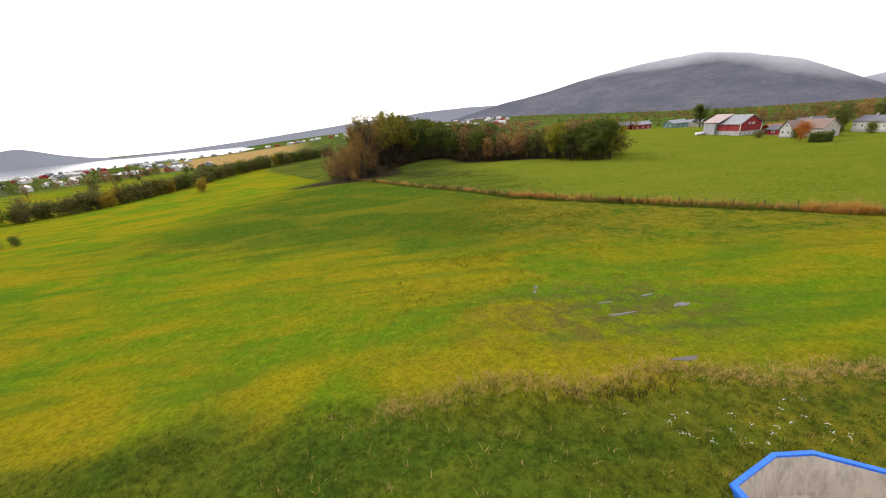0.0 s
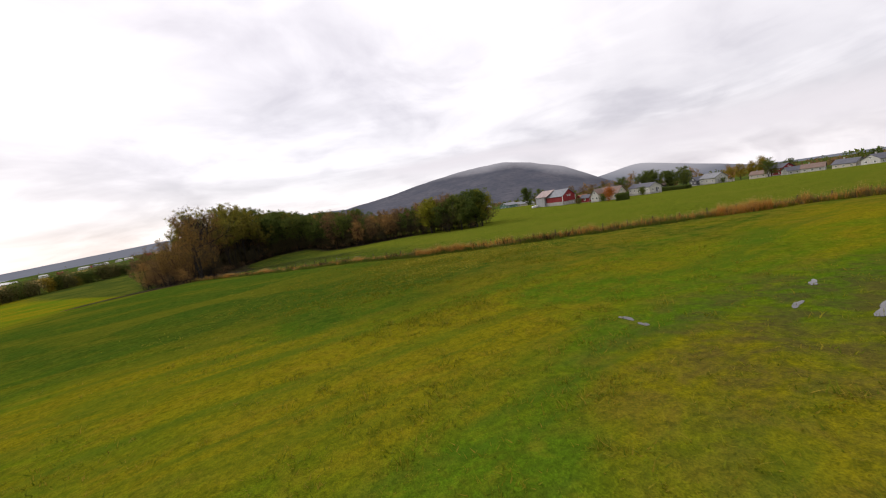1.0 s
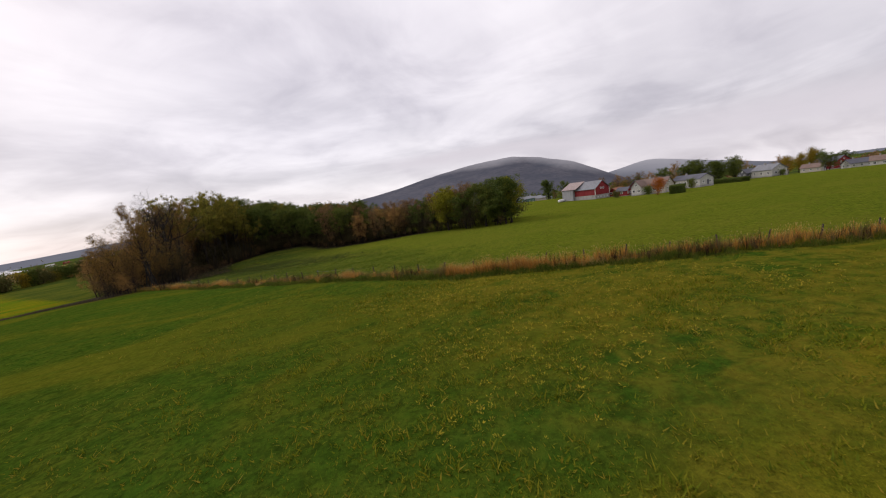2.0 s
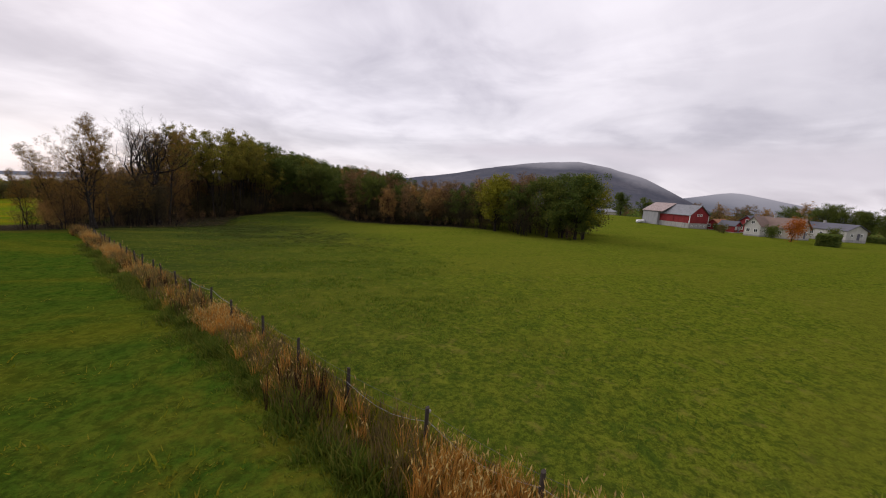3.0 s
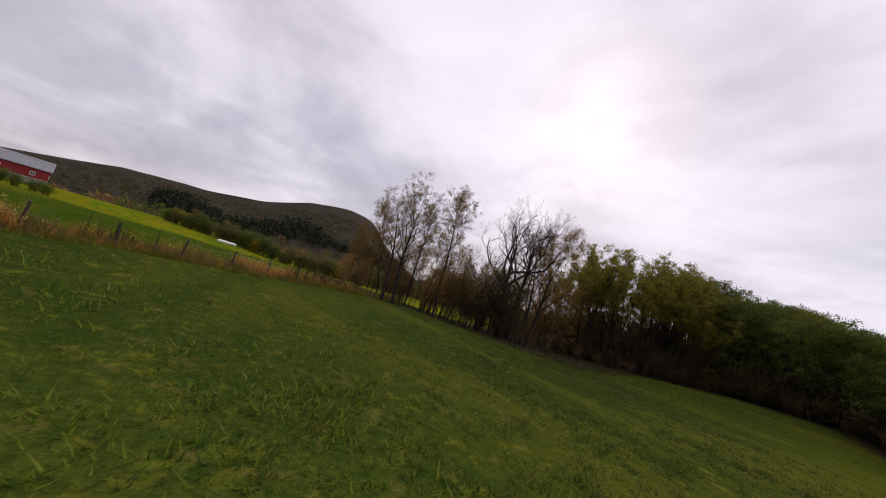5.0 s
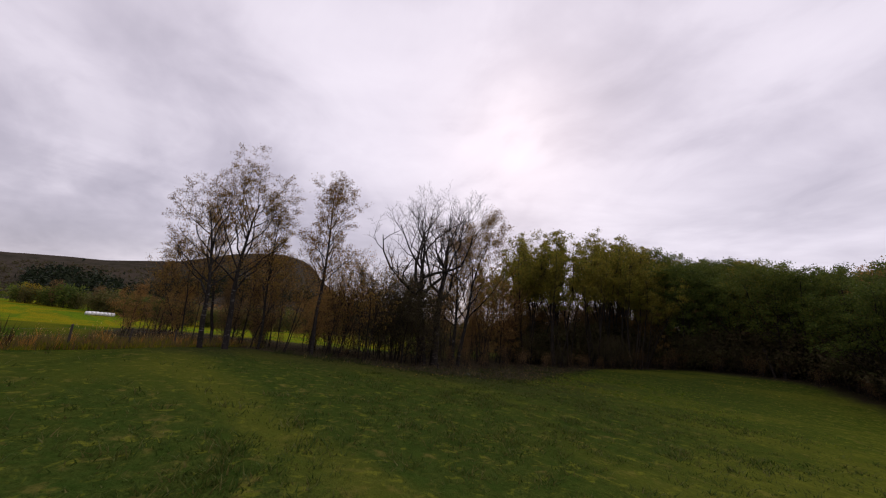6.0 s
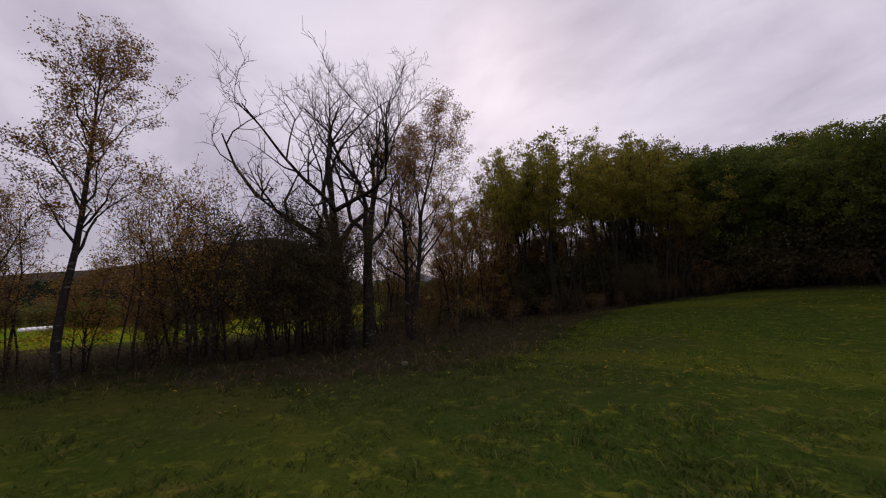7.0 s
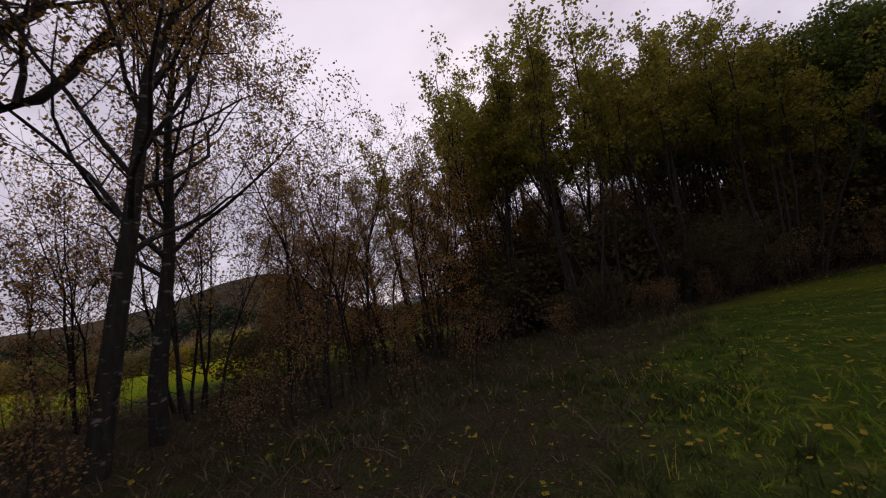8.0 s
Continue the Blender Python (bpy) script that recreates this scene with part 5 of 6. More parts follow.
# ---- blue skip by the start ----
def build_skip():
    blue = painted("blue_steel_paint", (0.015, 0.13, 0.62), 0.3, 0.45, 2.0)
    worn = painted("worn_pale_inside", (0.42, 0.37, 0.30), 0.5, 0.8, 1.5)
    cx, cy, top = 8.1, 4.4, 4.75
    root = tagged(new("blue_skip"), "open blue steel skip with a worn dirty pale inside", "skip")
    z0 = gz(cx, cy) - 0.05
    outline_top = [(-1.9, 0.65), (-0.35, 1.25), (0.6, 1.2), (1.9, 0.45), (1.9, -1.5), (-1.9, -1.5)]
    outline_low = [(a * 0.8, b * 0.8) for a, b in outline_top]

    def shell(inner):
        bm = bmesh.new()
        k = 0.94 if inner else 1.0
        up = [bm.verts.new((cx + a * k, cy + b * k, top - (0.0 if inner else 0.012))) for a, b in outline_top]
        lo = [bm.verts.new((cx + a * k, cy + b * k, z0 + (0.12 if inner else 0.0))) for a, b in outline_low]
        n = len(up)
        for i in range(n):
            bm.faces.new((up[i], up[(i + 1) % n], lo[(i + 1) % n], lo[i]))
        bm.faces.new(lo)
        return bm

    part("body", shell(False), blue, root, "blue painted steel side")
    part("lining", shell(True), worn, root, "scuffed pale inside with rust")
    bm = bmesh.new()
    out = [bm.verts.new((cx + a * 1.02, cy + b * 1.02, top)) for a, b in outline_top]
    inn = [bm.verts.new((cx + a * 0.94, cy + b * 0.94, top)) for a, b in outline_top]
    faces = [bm.faces.new((out[i], out[(i + 1) % 6], inn[(i + 1) % 6], inn[i])) for i in range(6)]
    made = bmesh.ops.extrude_face_region(bm, geom=faces)
    for v in made["geom"]:
        if isinstance(v, bmesh.types.BMVert):
            v.co.z += 0.07
    part("rim", bm, blue, root, "chipped blue steel rim")
    return root


build_skip()


def build_flowers():
    rnd = random.Random(9)
    petal = painted("white_petals", (0.75, 0.75, 0.70), 0.05, 0.8, 5)
    lv, lf = [], []
    for _ in range(22):
        cx, cy = rnd.uniform(5.5, 11.5), rnd.uniform(6.6, 8.3)
        z = gz(cx, cy) + rnd.uniform(0.30, 0.42)
        for _ in range(6):
            p = Vector((cx + rnd.gauss(0, 0.05), cy + rnd.gauss(0, 0.05), z + rnd.gauss(0, 0.012)))
            q = len(lv)
            r = 0.013
            lv += [p + Vector((r, 0, 0.004)), p + Vector((0, r, 0)), p + Vector((-r, 0, 0.004)), p + Vector((0, -r, 0))]
            lf.append((q, q + 1, q + 2, q + 3))
    tagged(mesh_object("white_flowers", lv, lf, petal), "white yarrow heads in the rough bank", "flowers", kind="stuff")


build_flowers()

# ---- farm and village ----
RED = painted("red_barn_boards", (0.22, 0.018, 0.020), 0.25, 0.75, 0.5, board=9)
WHITE = painted("white_boards", (0.46, 0.45, 0.42), 0.15, 0.6, 0.6, board=9)
CREAM = painted("cream_boards", (0.42, 0.38, 0.32), 0.15, 0.6, 0.6, board=9)
STONE = painted("grey_plinth", (0.34, 0.33, 0.31), 0.45, 0.9, 0.7)
SILO = painted("grey_concrete", (0.30, 0.30, 0.31), 0.3, 0.85, 0.4)
TIN = painted("grey_tin_roof", (0.20, 0.205, 0.22), 0.35, 0.5, 0.3, 0.1, board=5)
RUST = painted("pale_rusty_roof", (0.36, 0.28, 0.26), 0.7, 0.7, 0.6, board=5)
SLATE = painted("dark_slate_roof", (0.10, 0.10, 0.12), 0.25, 0.7, 0.6)
BROWNTILE = painted("brown_tile_roof", (0.19, 0.13, 0.105), 0.3, 0.8, 0.6)
ORANGETILE = painted("orange_tile_roof", (0.30, 0.13, 0.07), 0.3, 0.8, 0.6)
GREENISH = painted("green_boards", (0.10, 0.18, 0.15), 0.2, 0.7, 0.6, board=9)
GLASS, _n = material("window_glass")
finish(_n, (0.03, 0.035, 0.04), 0.06, spec=0.6)
TRIM = painted("white_trim", (0.78, 0.78, 0.76), 0.05, 0.5, 2)


def gable_walls(w, l, h, peak, low=0.0, inset=0.0):
    """A gabled block, its long side along y, standing at the origin's z = low."""
    bm = bmesh.new()
    a, b = w / 2 - inset, l / 2 - inset
    rows = []
    for y in (-b, b):
        rows.append([bm.verts.new(p) for p in ((-a, y, low), (a, y, low), (a, y, h), (0, y, peak), (-a, y, h))])
    bm.faces.new(rows[0])
    bm.faces.new(reversed(rows[1]))
    for i in (0, 1, 4):
        j = (i + 1) % 5
        bm.faces.new((rows[0][j], rows[0][i], rows[1][i], rows[1][j]))
    return bm


def roof_slab(w, l, h, peak, side, over=0.45, thick=0.16):
    bm = bmesh.new()
    a, b = w / 2, l / 2 + over
    slope = (peak - h) / a
    pts = [(0.0, peak + 0.05), (side * (a + over), h - slope * over + 0.05)]
    lo, hi = [], []
    for x, z in pts:
        for y in (-b, b):
            lo.append(bm.verts.new((x, y, z)))
            hi.append(bm.verts.new((x, y, z + thick)))
    q = lambda v: (v[0], v[1], v[3], v[2])
    bm.faces.new(q(hi))
    bm.faces.new(tuple(reversed(q(lo))))
    for i, j in ((0, 1), (1, 3), (3, 2), (2, 0)):
        bm.faces.new((lo[i], lo[j], hi[j], hi[i]))
    bmesh.ops.recalc_face_normals(bm, faces=bm.faces)
    return bm


def window(root, x, y, z, w, h, facing):
    """A window set on a wall: facing is 'x' or 'y' with sign; frame proud, pane recessed in it, with a glazing bar."""
    axis, sgn = facing[1], -1 if facing[0] == "-" else 1
    bm = bmesh.new()

    def put(a0, a1, z0, z1, d0, d1):
        if axis == "y":
            box(bm, (x + a0, min(y + sgn * d0, y + sgn * d1), z0), (x + a1, max(y + sgn * d0, y + sgn * d1), z1))
        else:
            box(bm, (min(x + sgn * d0, x + sgn * d1), y + a0, z0), (max(x + sgn * d0, x + sgn * d1), y + a1, z1))

    t = 0.11
    put(-w / 2, -w / 2 + t, z, z + h, 0, 0.07)
    put(w / 2 - t, w / 2, z, z + h, 0, 0.07)
    put(-w / 2 + t, w / 2 - t, z, z + t, 0, 0.07)
    put(-w / 2 + t, w / 2 - t, z + h - t, z + h, 0, 0.07)
    put(-0.03, 0.03, z + t, z + h - t, 0, 0.06)
    win = part("window", bm, TRIM, root, "white framed window")
    bm = bmesh.new()
    a, b = w / 2 - t, 0.02
    if axis == "y":
        box(bm, (x - a, min(y, y + sgn * b), z + t), (x + a, max(y, y + sgn * b), z + h - t))
    else:
        box(bm, (min(x, x + sgn * b), y - a, z + t), (max(x, x + sgn * b), y + a, z + h - t))
    part("pane", bm, GLASS, win)


def house(name, label, x, y, turn, w, l, h, peak, wall_mat, roof_mat, plinth=0.5, group="houses of the village", storeys=1, chimney=True, door=True, roof_mat2=None, per=3):
    root = tagged(new(name), label, "house", group)
    part("wall", gable_walls(w, l, h, peak, plinth), wall_mat, root)
    box_part("plinth", (-w / 2 - 0.03, -l / 2 - 0.03, -1.5), (w / 2 + 0.03, l / 2 + 0.03, plinth), STONE, root)
    for side in (-1, 1):
        part("roof", roof_slab(w, l, h, peak, side), roof_mat2 if (roof_mat2 and side < 0) else roof_mat, root)
    if chimney:
        box_part("chimney", (-0.3, l * 0.18 - 0.3, peak - 0.6), (0.3, l * 0.18 + 0.3, peak + 0.9), STONE, root, bevel=0.03)
    for s in range(storeys):
        z = plinth + 0.8 + s * 2.6
        if z + 1.2 < h + 0.3:
            for k in range(per):
                yy = (k + 0.5) / per * l - l / 2
                window(root, -w / 2, yy, z, 1.1, 1.15, "-x")
                window(root, w / 2, yy, z, 1.1, 1.15, "+x")
            for xx in (-w * 0.24, w * 0.24):
                window(root, xx, -l / 2, z, 1.1, 1.15, "-y")
                window(root, xx, l / 2, z, 1.1, 1.15, "+y")
    if peak - h > 2.0:
        window(root, 0, -l / 2, h + 0.25, 1.0, 1.0, "-y")
        window(root, 0, l / 2, h + 0.25, 1.0, 1.0, "+y")
    if door:
        box_part("door", (w * 0.03, -l / 2 - 0.06, plinth), (w * 0.03 + 0.95, -l / 2 + 0.02, plinth + 2.05), SLATE, root, "dark front door")
    root.matrix_world = pose(x, y, gz(x, y), 0, 0, turn) @ Matrix.Scale(0.87, 4)
    return root


def build_barn():
    root = tagged(new("red_barn"), "large red wooden barn on a grey stone ground floor", "barn")
    w, l, h, peak = 9.5, 19.0, 5.4, 8.8
    part("wall", gable_walls(w, l, h, peak, 2.3), RED, root, "red vertical boarding")
    box_part("plinth", (-w / 2 - 0.05, -l / 2 - 0.05, -1.5), (w / 2 + 0.05, l / 2 + 0.05, 2.3), STONE, root, "whitewashed stone ground floor")
    for side in (-1, 1):
        part("roof", roof_slab(w, l, h, peak, side, 0.5, 0.18), TIN, root, "grey sheet-metal roof")
    for sx in (-1, 1):
        box_part("corner_board", (sx * (w / 2 + 0.02) - 0.1, -l / 2 - 0.1, 2.3), (sx * (w / 2 + 0.02) + 0.1, -l / 2 + 0.1, h - 0.05), TRIM, root, "white corner board")
    for xx in (-0.8, 0.8):
        window(root, xx, -l / 2, 4.9, 1.0, 0.9, "-y")
    for xx in (-3.2, -1.2, 1.2, 3.2):
        window(root, xx, -l / 2 - 0.05, 0.9, 0.8, 0.7, "-y")
    box_part("door", (-w / 2 - 0.12, -3.0, 2.3), (-w / 2, 0.2, 4.9), RED, root, "tall red barn door")
    # the pale end block with its own roof
    box_part("silo", (-w / 2 - 1.2, l / 2 - 6.5, -1.5), (-w / 2 + 4.5, l / 2 + 0.8, 5.6), SILO, root, "plain grey concrete block", 0.05)
    bm = bmesh.new()
    pts = [(-w / 2 - 1.6, 5.62), (0.2, 8.95)]
    vs = [[bm.verts.new((px, yy, pz + dz)) for dz in (0, 0.16)] for yy in (l / 2 - 8.8, l / 2 + 1.0) for px, pz in pts]
    for a, b, c, d in ((0, 1, 3, 2),):
        bm.faces.new([vs[i][1] for i in (a, b, c, d)])
        bm.faces.new([vs[i][0] for i in (d, c, b, a)])
        ring = [a, b, c, d]
        for i in range(4):
            p, q = ring[i], ring[(i + 1) % 4]
            bm.faces.new((vs[p][0], vs[q][0], vs[q][1], vs[p][1]))
    bmesh.ops.translate(bm, verts=bm.verts, vec=(0, 0, 0.24))
    bmesh.ops.recalc_face_normals(bm, faces=bm.faces)
    part("silo_roof", bm, RUST, root, "pale rust-streaked sheet roof")
    root.matrix_world = pose(125.6, 143.5, gz(125, 140) - 0.3, 0, 0, 0) @ Matrix.Scale(0.88, 4)
    return root


build_barn()
house("tool_shed", "low red shed with a red-brown roof beside the barn", 134.5, 135.0, 90, 4.5, 6.0, 2.6, 4.0, RED, ORANGETILE, 0.2, "farm buildings", chimney=False, per=1)
house("farmhouse", "cream farmhouse with a brown tiled gable roof", 128.1, 114.1, 6, 7.4, 11.0, 3.4, 6.2, CREAM, BROWNTILE, 0.5, "farm buildings", per=4)
house("farmhouse_wing", "white cross-gabled wing of the farmhouse", 123.3, 117.0, 96, 4.2, 5.0, 3.6, 6.1, WHITE, BROWNTILE, 0.5, "farm buildings", chimney=False, per=1)
house("garage", "small red garage between barn and farmhouse", 129.5, 128.0, 6, 4.0, 5.0, 2.5, 3.9, RED, SLATE, 0.2, "farm buildings", chimney=False, per=1)
house("red_outbuilding", "dark red outbuilding behind the farmhouse", 139.0, 126.0, 80, 7.0, 10.0, 3.8, 6.3, RED, SLATE, 0.4, "farm buildings", chimney=False)
house("long_house", "long white house with a grey slate roof", 152.1, 114.9, -12, 7.5, 14.0, 3.9, 5.7, WHITE, SLATE, 1.0, storeys=1, per=5)
house("white_villa", "white house with a pale grey roof", 197.3, 108.6, -25, 7.5, 11.0, 3.6, 6.0, WHITE, TIN, 0.6, storeys=1)
house("red_house", "dark red two-storey house with a dark roof", 300.0, 120.0, -20, 10.0, 14.0, 5.6, 8.4, RED, SLATE, 0.6, storeys=2)
for hx, hy, ht, wall, roof in ((224, 116, 20, CREAM, ORANGETILE), (205, 118, 60, SLATE, SLATE), (226, 62, 70, WHITE, SLATE), (248, 88, 10, WHITE, BROWNTILE), (240, 74, -15, CREAM, SLATE), (232, 50, 80, WHITE, TIN), (252, 62, 30, CREAM, ORANGETILE), (262, 100, 45, WHITE, SLATE), (214, 40, 15, WHITE, SLATE), (270, 118, 0, CREAM, BROWNTILE), (188, 128, 75, SLATE, BROWNTILE)):
    house("house", "detached village house with a pitched roof", hx, hy, ht, 7.0, 9.5, 3.2, 5.4, wall, roof, 0.6, storeys=1)
for hx, hy, ht, wall, roof, wide in ((168, 238, 100, GREENISH, TIN, 9), (183, 242, 100, CREAM, TIN, 10), (148, 246, 95, RED, TIN, 8), (158, 262, 20, WHITE, SLATE, 8), (136, 250, 60, RED, SLATE, 8), (200, 255, 80, WHITE, TIN, 9)):
    house("farm_shed", "farm building with a grey metal roof", hx, hy, ht, wide, 14.0, 3.8, 6.0, wall, roof, 0.4, "far farm buildings", chimney=False)


def build_hedge_block(x, y, turn, lx, ly, lz, mat, label):
    """A clipped hedge: a dense box-shaped body of separate leaves on stems."""
    rnd = random.Random(int(x * 7 + y))
    root = tagged(new("clipped_hedge"), label, "hedge", "garden hedges")
    lv, lf = [], []
    for _ in range(int(260 * (lx + ly) * lz)):
        f = rnd.choice("xxyyt")
        p = Vector((rnd.uniform(-lx, lx) / 2, rnd.uniform(-ly, ly) / 2, rnd.uniform(0.05, lz)))
        if f == "x":
            p.x = math.copysign(lx / 2, p.x)
        elif f == "y":
            p.y = math.copysign(ly / 2, p.y)
        else:
            p.z = lz
        p += Vector((rnd.gauss(0, 0.1), rnd.gauss(0, 0.1), rnd.gauss(0, 0.08)))
        a = Vector((rnd.gauss(0, 1), rnd.gauss(0, 1), rnd.gauss(0, 1))).normalized() * 0.15
        b = a.orthogonal().normalized() * 0.11
        q = len(lv)
        lv += [p - a, p + b, p + a, p - b]
        lf.append((q, q + 1, q + 2, q + 3))
    mesh_object("foliage", lv, lf, mat, root)
    bm = bmesh.new()
    box(bm, (-lx / 2 + 0.2, -ly / 2 + 0.2, -0.3), (lx / 2 - 0.2, ly / 2 - 0.2, lz - 0.2), 0.15)
    part("core", bm, LEAF_DARK, root)
    root.matrix_world = pose(x, y, gz(x, y), 0, 0, turn)


build_hedge_block(110.5, 96.0, 20, 5.0, 3.0, 2.4, LEAF_DARK, "dark clipped garden hedge by the farmhouse")
build_hedge_block(164.0, 110.5, -18, 3.0, 20.0, 1.8, LEAF_DARK, "long dark clipped hedge by the white house")


def village_trees():
    random.seed(19)
    plant("orange", 112.0, 103.0, 0.9)
    plant("greenbush", 118.5, 110.5, 0.62)
    plant("greenbush", 131.0, 133.0, 0.45)
    plant("round", 153.0, 197.0, 1.0)
    plant("dark", 143.3, 173.4, 0.75)
    for x, y, k, s in ((145, 150, "brown2", 0.7), (152, 146, "brown", 0.7), (160, 142, "brown2", 0.75), (165, 138, "brown", 0.65), (176, 132, "dark", 0.75), (182, 128, "dark", 0.8), (189, 124, "dark", 0.78), (196, 120, "dark", 0.7), (170, 150, "dark", 0.6),
                       (150, 124, "dark", 0.75), (158, 126, "brown", 0.85), (165, 124, "dark", 0.85), (171, 121, "dark", 0.9), (177, 118, "round", 0.8), (183, 114, "dark", 0.85), (134, 112, "greenbush", 0.6), (143, 110, "greenbush", 0.7), (116, 121, "bush", 0.5), (194, 103, "greenbush", 0.5), (292, 126, "gold", 1.15), (285, 129, "gold", 0.95), (303, 128, "dark", 1.0), (137, 138, "brown2", 0.6), (141, 133, "brown2", 0.65), (146, 130, "brown", 0.6), (278, 131, "gold", 0.9), (310, 118, "dark", 0.8), (207, 122, "brown", 0.8), (214, 108, "gold", 0.6), (236, 66, "dark", 0.6), (222, 44, "dark", 0.6),
                       (240, 120, "brown", 0.8), (256, 108, "dark", 0.8), (140, 236, "brown", 0.7), (192, 232, "brown2", 0.7), (210, 220, "brown", 0.8), (225, 200, "dark", 0.7), (120, 262, "brown", 0.8), (100, 270, "dark", 0.8), (176, 222, "greenbush", 1.0), (70, 265, "brown", 0.8), (50, 270, "dark", 0.9)):
        plant(k, x, y, s)
    # the low hedgerow below the pasture to the west
    line = [(-190, 86), (-168, 110), (-152, 126), (-140, 147), (-130, 175), (-128, 215), (-112, 262), (-80, 300)]
    for (ax, ay), (bx, by) in zip(line[:-1], line[1:]):
        n = int(math.hypot(bx - ax, by - ay) / 2.1)
        for i in range(n):
            t = (i + random.random() * 0.6) / n
            k = random.choice(("bush", "bush", "greenbush", "bush", "goldbush" if random.random() < 0.25 else "greenbush"))
            plant(k, ax + (bx - ax) * t - random.uniform(0, 6), ay + (by - ay) * t + random.uniform(-1.5, 1.5), random.uniform(0.9, 1.6))
    for i in range(9):
        plant("greenbush", -91.5 + 0.6 * i + random.uniform(-0.8, 0.8), 53.5 + 2.1 * i, random.uniform(0.42, 0.58))
    for x, y in ((-160, 118), (-138, 150), (-131, 178), (-101, 156)):
        plant("goldbush", x, y, 1.1)
    for i in range(26):
        plant(random.choice(("bush", "greenbush", "brown2")), -165 - random.random() * 60, 90 + i * 9 + random.uniform(-4, 4), random.uniform(0.6, 1.0))


village_trees()


def build_red_hall():
    house("red_hall", "very long red farm hall with a grey roof", -136.0, 34.0, 12, 13.0, 56.0, 3.6, 6.6, RED, TIN, 0.4, "western farm", chimney=False, per=8, door=False)
    house("farm_hall", "long low red farm hall far down the valley", -384.0, 470.0, 62, 13.0, 52.0, 4.6, 8.0, RED, TIN, 0.4, "valley farm", chimney=False, per=8, door=False)
    house("farm_barn", "red barn with a grey roof down the valley", -358.0, 500.0, 20, 10.0, 20.0, 5.5, 9.5, RED, SLATE, 0.4, "valley farm", chimney=False, per=2, door=False)
    house("valley_house", "white farmhouse down the valley", -415.0, 470.0, 30, 8.0, 12.0, 5.0, 8.0, WHITE, SLATE, 0.5, "valley farm")
    house("red_shed", "small red shed with white gable trim", -107.0, 52.0, 70, 5.0, 7.0, 2.6, 4.3, RED, SLATE, 0.3, "western farm", chimney=False, per=1)


build_red_hall()


def build_bales(x, y, turn, count, label, r=0.62):
    wrap = painted("white_bale_wrap", (0.80, 0.80, 0.80), 0.1, 0.35, 1.5)
    for i in range(count):
        bm = bmesh.new()
        bmesh.ops.create_cone(bm, cap_ends=True, segments=18, radius1=r, radius2=r, depth=1.15)
        bmesh.ops.bevel(bm, geom=[e for e in bm.edges if abs(e.verts[0].co.z - e.verts[1].co.z) < 1e-4], offset=0.12, segments=2, affect="EDGES")
        for v in bm.verts:
            v.co += Vector((noise.noise(v.co * 3 + Vector((i, 0, 0))), noise.noise(v.co * 3 + Vector((0, i, 0))), 0)) * 0.04
        me = bpy.data.meshes.new("bale")
        bm.to_mesh(me)
        bm.free()
        me.materials.append(wrap)
        me.polygons.foreach_set("use_smooth", np.ones(len(me.polygons), bool))
        ob = new("wrapped_bale", me)
        bx, by = x + math.cos(radians(turn)) * i * 1.2, y + math.sin(radians(turn)) * i * 1.2
        ob.matrix_world = pose(bx, by, gz(bx, by) + r - 0.05, 90, 0, turn + 90)
        tagged(ob, label, "bale", "wrapped bales")


build_bales(-152.5, 104.0, 125, 7, "white plastic-wrapped round hay bale in a row")
build_bales(116.0, 150.0, 20, 4, "white plastic-wrapped bale lying by the barn")
build_bales(-150.0, 245.0, 100, 5, "white plastic-wrapped round hay bale in a row")


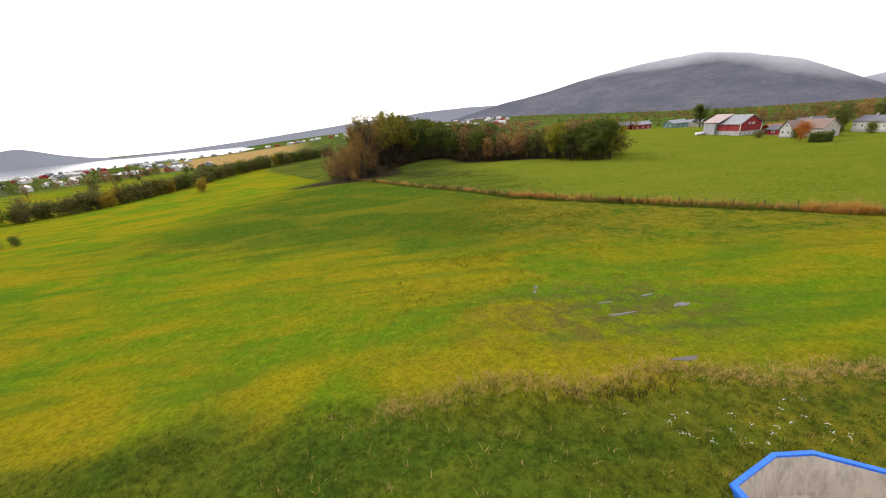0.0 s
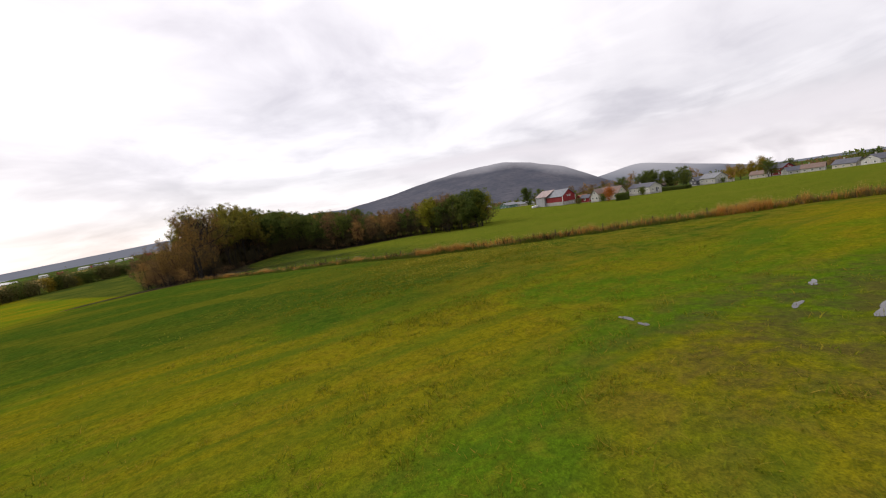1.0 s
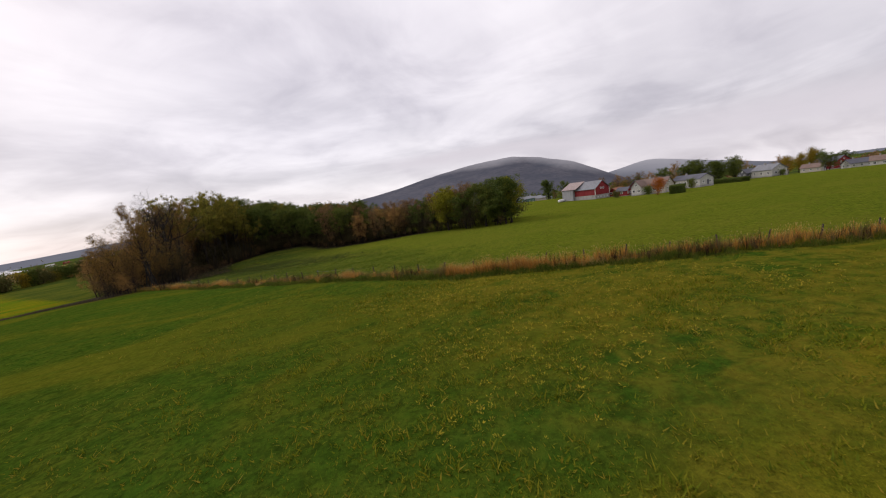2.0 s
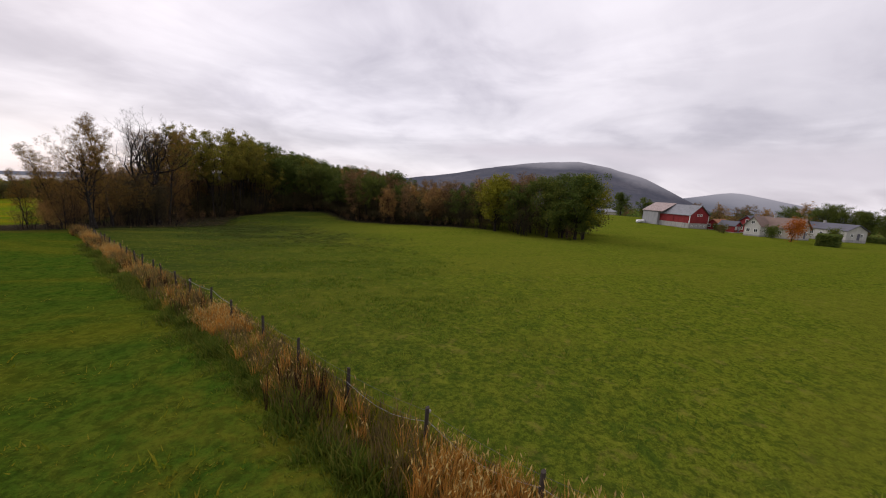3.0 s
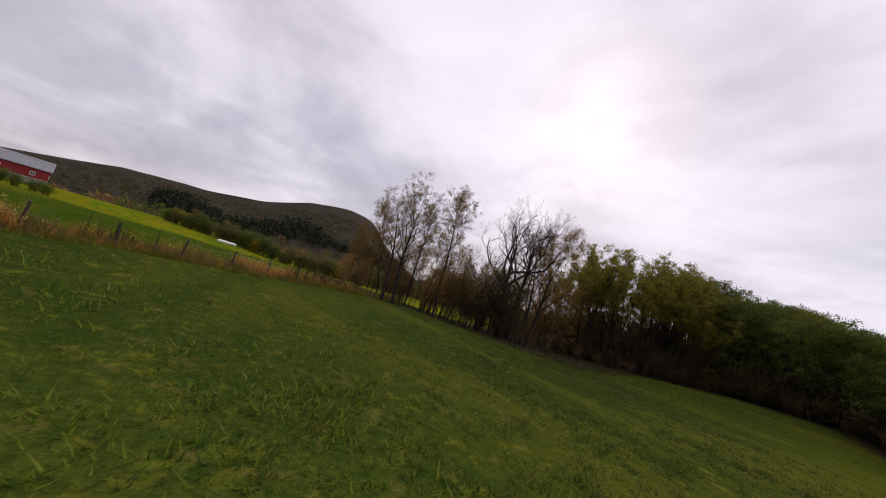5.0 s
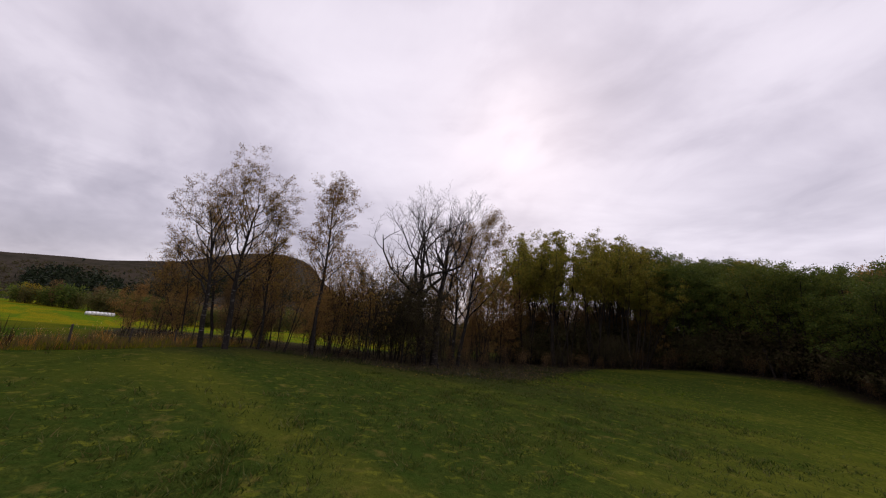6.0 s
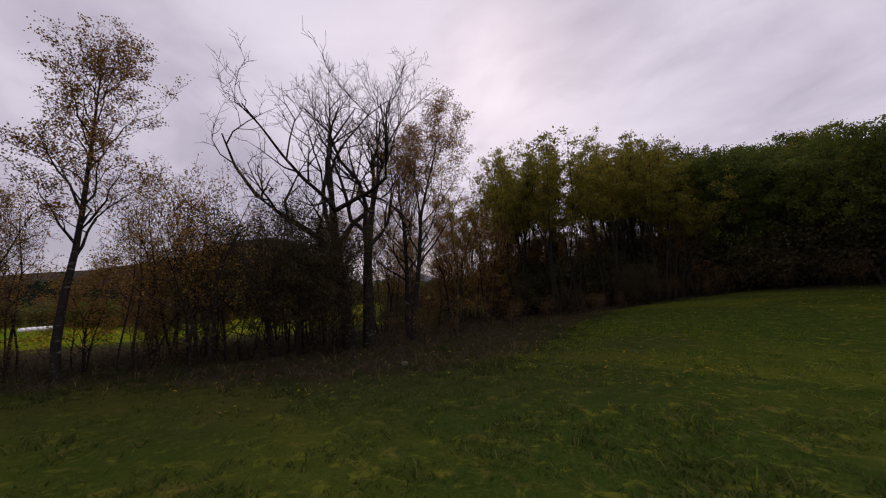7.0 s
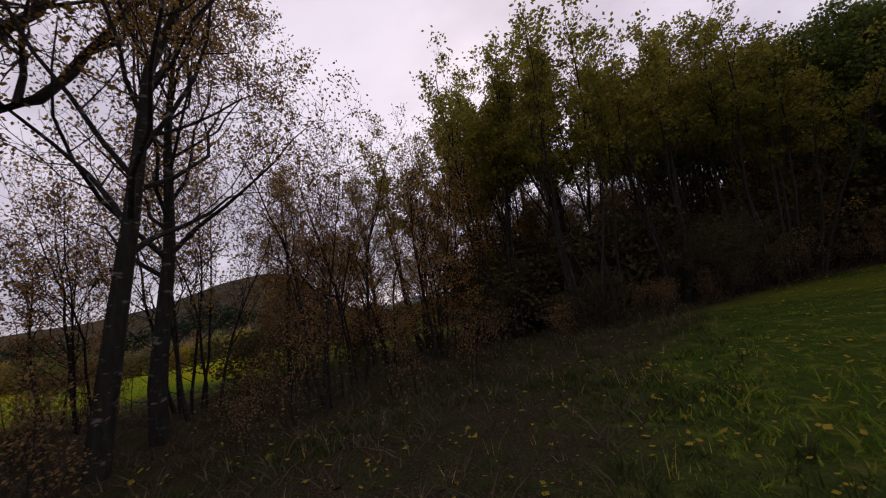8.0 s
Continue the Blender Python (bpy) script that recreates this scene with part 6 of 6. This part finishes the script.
# ---- distant woods, villages and roads, too far to count ----
def far_stuff():
    rnd = np.random.RandomState(41)
    def clumps(name, az, r, size, mat, label, squash=1.0, leaves=34):
        """Far trees as loose heaps of leaf sprays, each with its own ragged outline."""
        n = len(az)
        x, y = 5 + r * np.sin(np.radians(az)), 85 + r * np.cos(np.radians(az))
        z = ground_z(x, y)
        s = size * rnd.uniform(0.55, 1.25, n)
        d = rnd.normal(0, 1, (n, leaves, 3))
        d = d / np.linalg.norm(d, axis=-1, keepdims=True) * rnd.uniform(0.35, 1.0, (n, leaves, 1)) ** 0.5
        d[..., 2] = d[..., 2] * squash + squash * 0.75
        if squash > 1.5:
            d[..., :2] *= np.clip(1.15 - d[..., 2:] / (2 * squash), 0.08, 1)
        c = d * s[:, None, None] + np.stack([x, y, z], -1)[:, None]
        tri = rnd.normal(0, 1, (n, leaves, 3, 3)) * (s * 0.26)[:, None, None, None]
        v = (c[:, :, None] + tri).reshape(-1, 3)
        ob = mesh_object(name, v, np.arange(len(v)).reshape(-1, 3).tolist(), mat)
        tagged(ob, label, "trees", kind="stuff")

    n = 5200
    az = rnd.uniform(-115, 100, n)
    r = 330 + 1000 * rnd.uniform(0, 1, n) ** 1.2
    wood = np.array([noise.noise((a * 0.09, b * 0.006, 3.0)) for a, b in zip(az, r)])
    keep = (wood > 0.14) & ~((az > -42) & (az < -10) & (r < 1250)) & ~((az > 45) & (r < 320))
    clumps("far_woods", az[keep], r[keep], 3.6, LEAF_BROWN, "distant autumn woods between the fields", 1.0)
    n = 2400
    az = rnd.uniform(-112, 98, n)
    r = 300 + 800 * rnd.uniform(0, 1, n) ** 1.4
    wood = np.array([noise.noise((a * 0.07 + 9, b * 0.005, 8.0)) for a, b in zip(az, r)])
    keep = (wood > 0.1) & ~((az > -42) & (az < -10) & (r < 1250))
    clumps("far_spruces", az[keep], r[keep], 3.0, LEAF_DARK, "distant dark spruce stands", 1.7)
    # houses of the far villages
    for name, mat, count, seed in (("far_white_houses", WHITE, 130, 1), ("far_red_houses", RED, 40, 2), ("far_grey_roofs", TIN, 90, 3)):
        q = np.random.RandomState(seed)
        verts, faces = [], []
        for _ in range(count):
            a = q.uniform(-62, 14)
            rr = q.uniform(520, 1500)
            x, y = 5 + rr * math.sin(radians(a)), 85 + rr * math.cos(radians(a))
            if -36 < a < -14 and rr < 1300:
                continue
            z, w, l, h = gz(x, y), q.uniform(4, 6), q.uniform(5, 11), q.uniform(3.5, 5.5)
            t = q.uniform(0, 3.14)
            c, s = math.cos(t), math.sin(t)
            k = len(verts)
            for px, py, pz in ((-w, -l, -1), (w, -l, -1), (w, l, -1), (-w, l, -1), (-w, -l, h), (w, -l, h), (w, l, h), (-w, l, h), (0, -l, h + 3), (0, l, h + 3)):
                verts.append((x + px * c - py * s, y + px * s + py * c, z + pz))
            faces += [tuple(k + i for i in f) for f in ((0, 1, 5, 8, 4), (1, 2, 6, 5), (2, 3, 7, 9, 6), (3, 0, 4, 7), (4, 8, 9, 7), (5, 6, 9, 8))]
        tagged(mesh_object(name, verts, faces, mat), "distant scattered village houses across the valley", "houses", kind="stuff")


far_stuff()


def table_trees():
    # trees and spruces on the slopes of the table mountain
    rnd = np.random.RandomState(51)
    co = np.array([v.co[:] for v in TABLE.data.vertices])
    cols = 140
    for name, mat, count, lo, hi, tall, label in (("slope_woods", LEAF_THICK, 4200, 0, 11, 1.1, "bare autumn woods on the lower mountain slope"), ("slope_spruces", SPRUCE, 5200, 3, 10, 1.9, "dark spruce belt across the mountain slope")):
        row, col = rnd.randint(lo, hi, count), rnd.randint(0, cols - 1, count)
        if "spruce" in name:
            keep = (np.abs(row - 4 - (col - 60) * -0.03) < 2.2 + 1.2 * np.sin(col * 0.21)) & (col > 62)
            row, col = row[keep], col[keep]
        t, u = rnd.uniform(0, 1, len(row))[:, None], rnd.uniform(0, 1, len(row))[:, None]
        i = row * cols + col
        p = (co[i] * (1 - t) + co[i + cols] * t) * (1 - u) + (co[i + 1] * (1 - t) + co[i + 1 + cols] * t) * u
        s = rnd.uniform(1.4, 3.0, len(row)) * (1.9 if "spruce" in name else 1.0)
        d = rnd.normal(0, 0.55, (len(row), 14, 3)) * np.array([1, 1, tall])
        c = (d + np.array([0, 0, tall * 0.6])) * s[:, None, None] + p[:, None]
        v = (c[:, :, None] + rnd.normal(0, 1, (len(row), 14, 3, 3)) * (s * 0.38)[:, None, None, None]).reshape(-1, 3)
        tagged(mesh_object(name, v, np.arange(len(v)).reshape(-1, 3).tolist(), mat), label, "trees", kind="stuff")


table_trees()
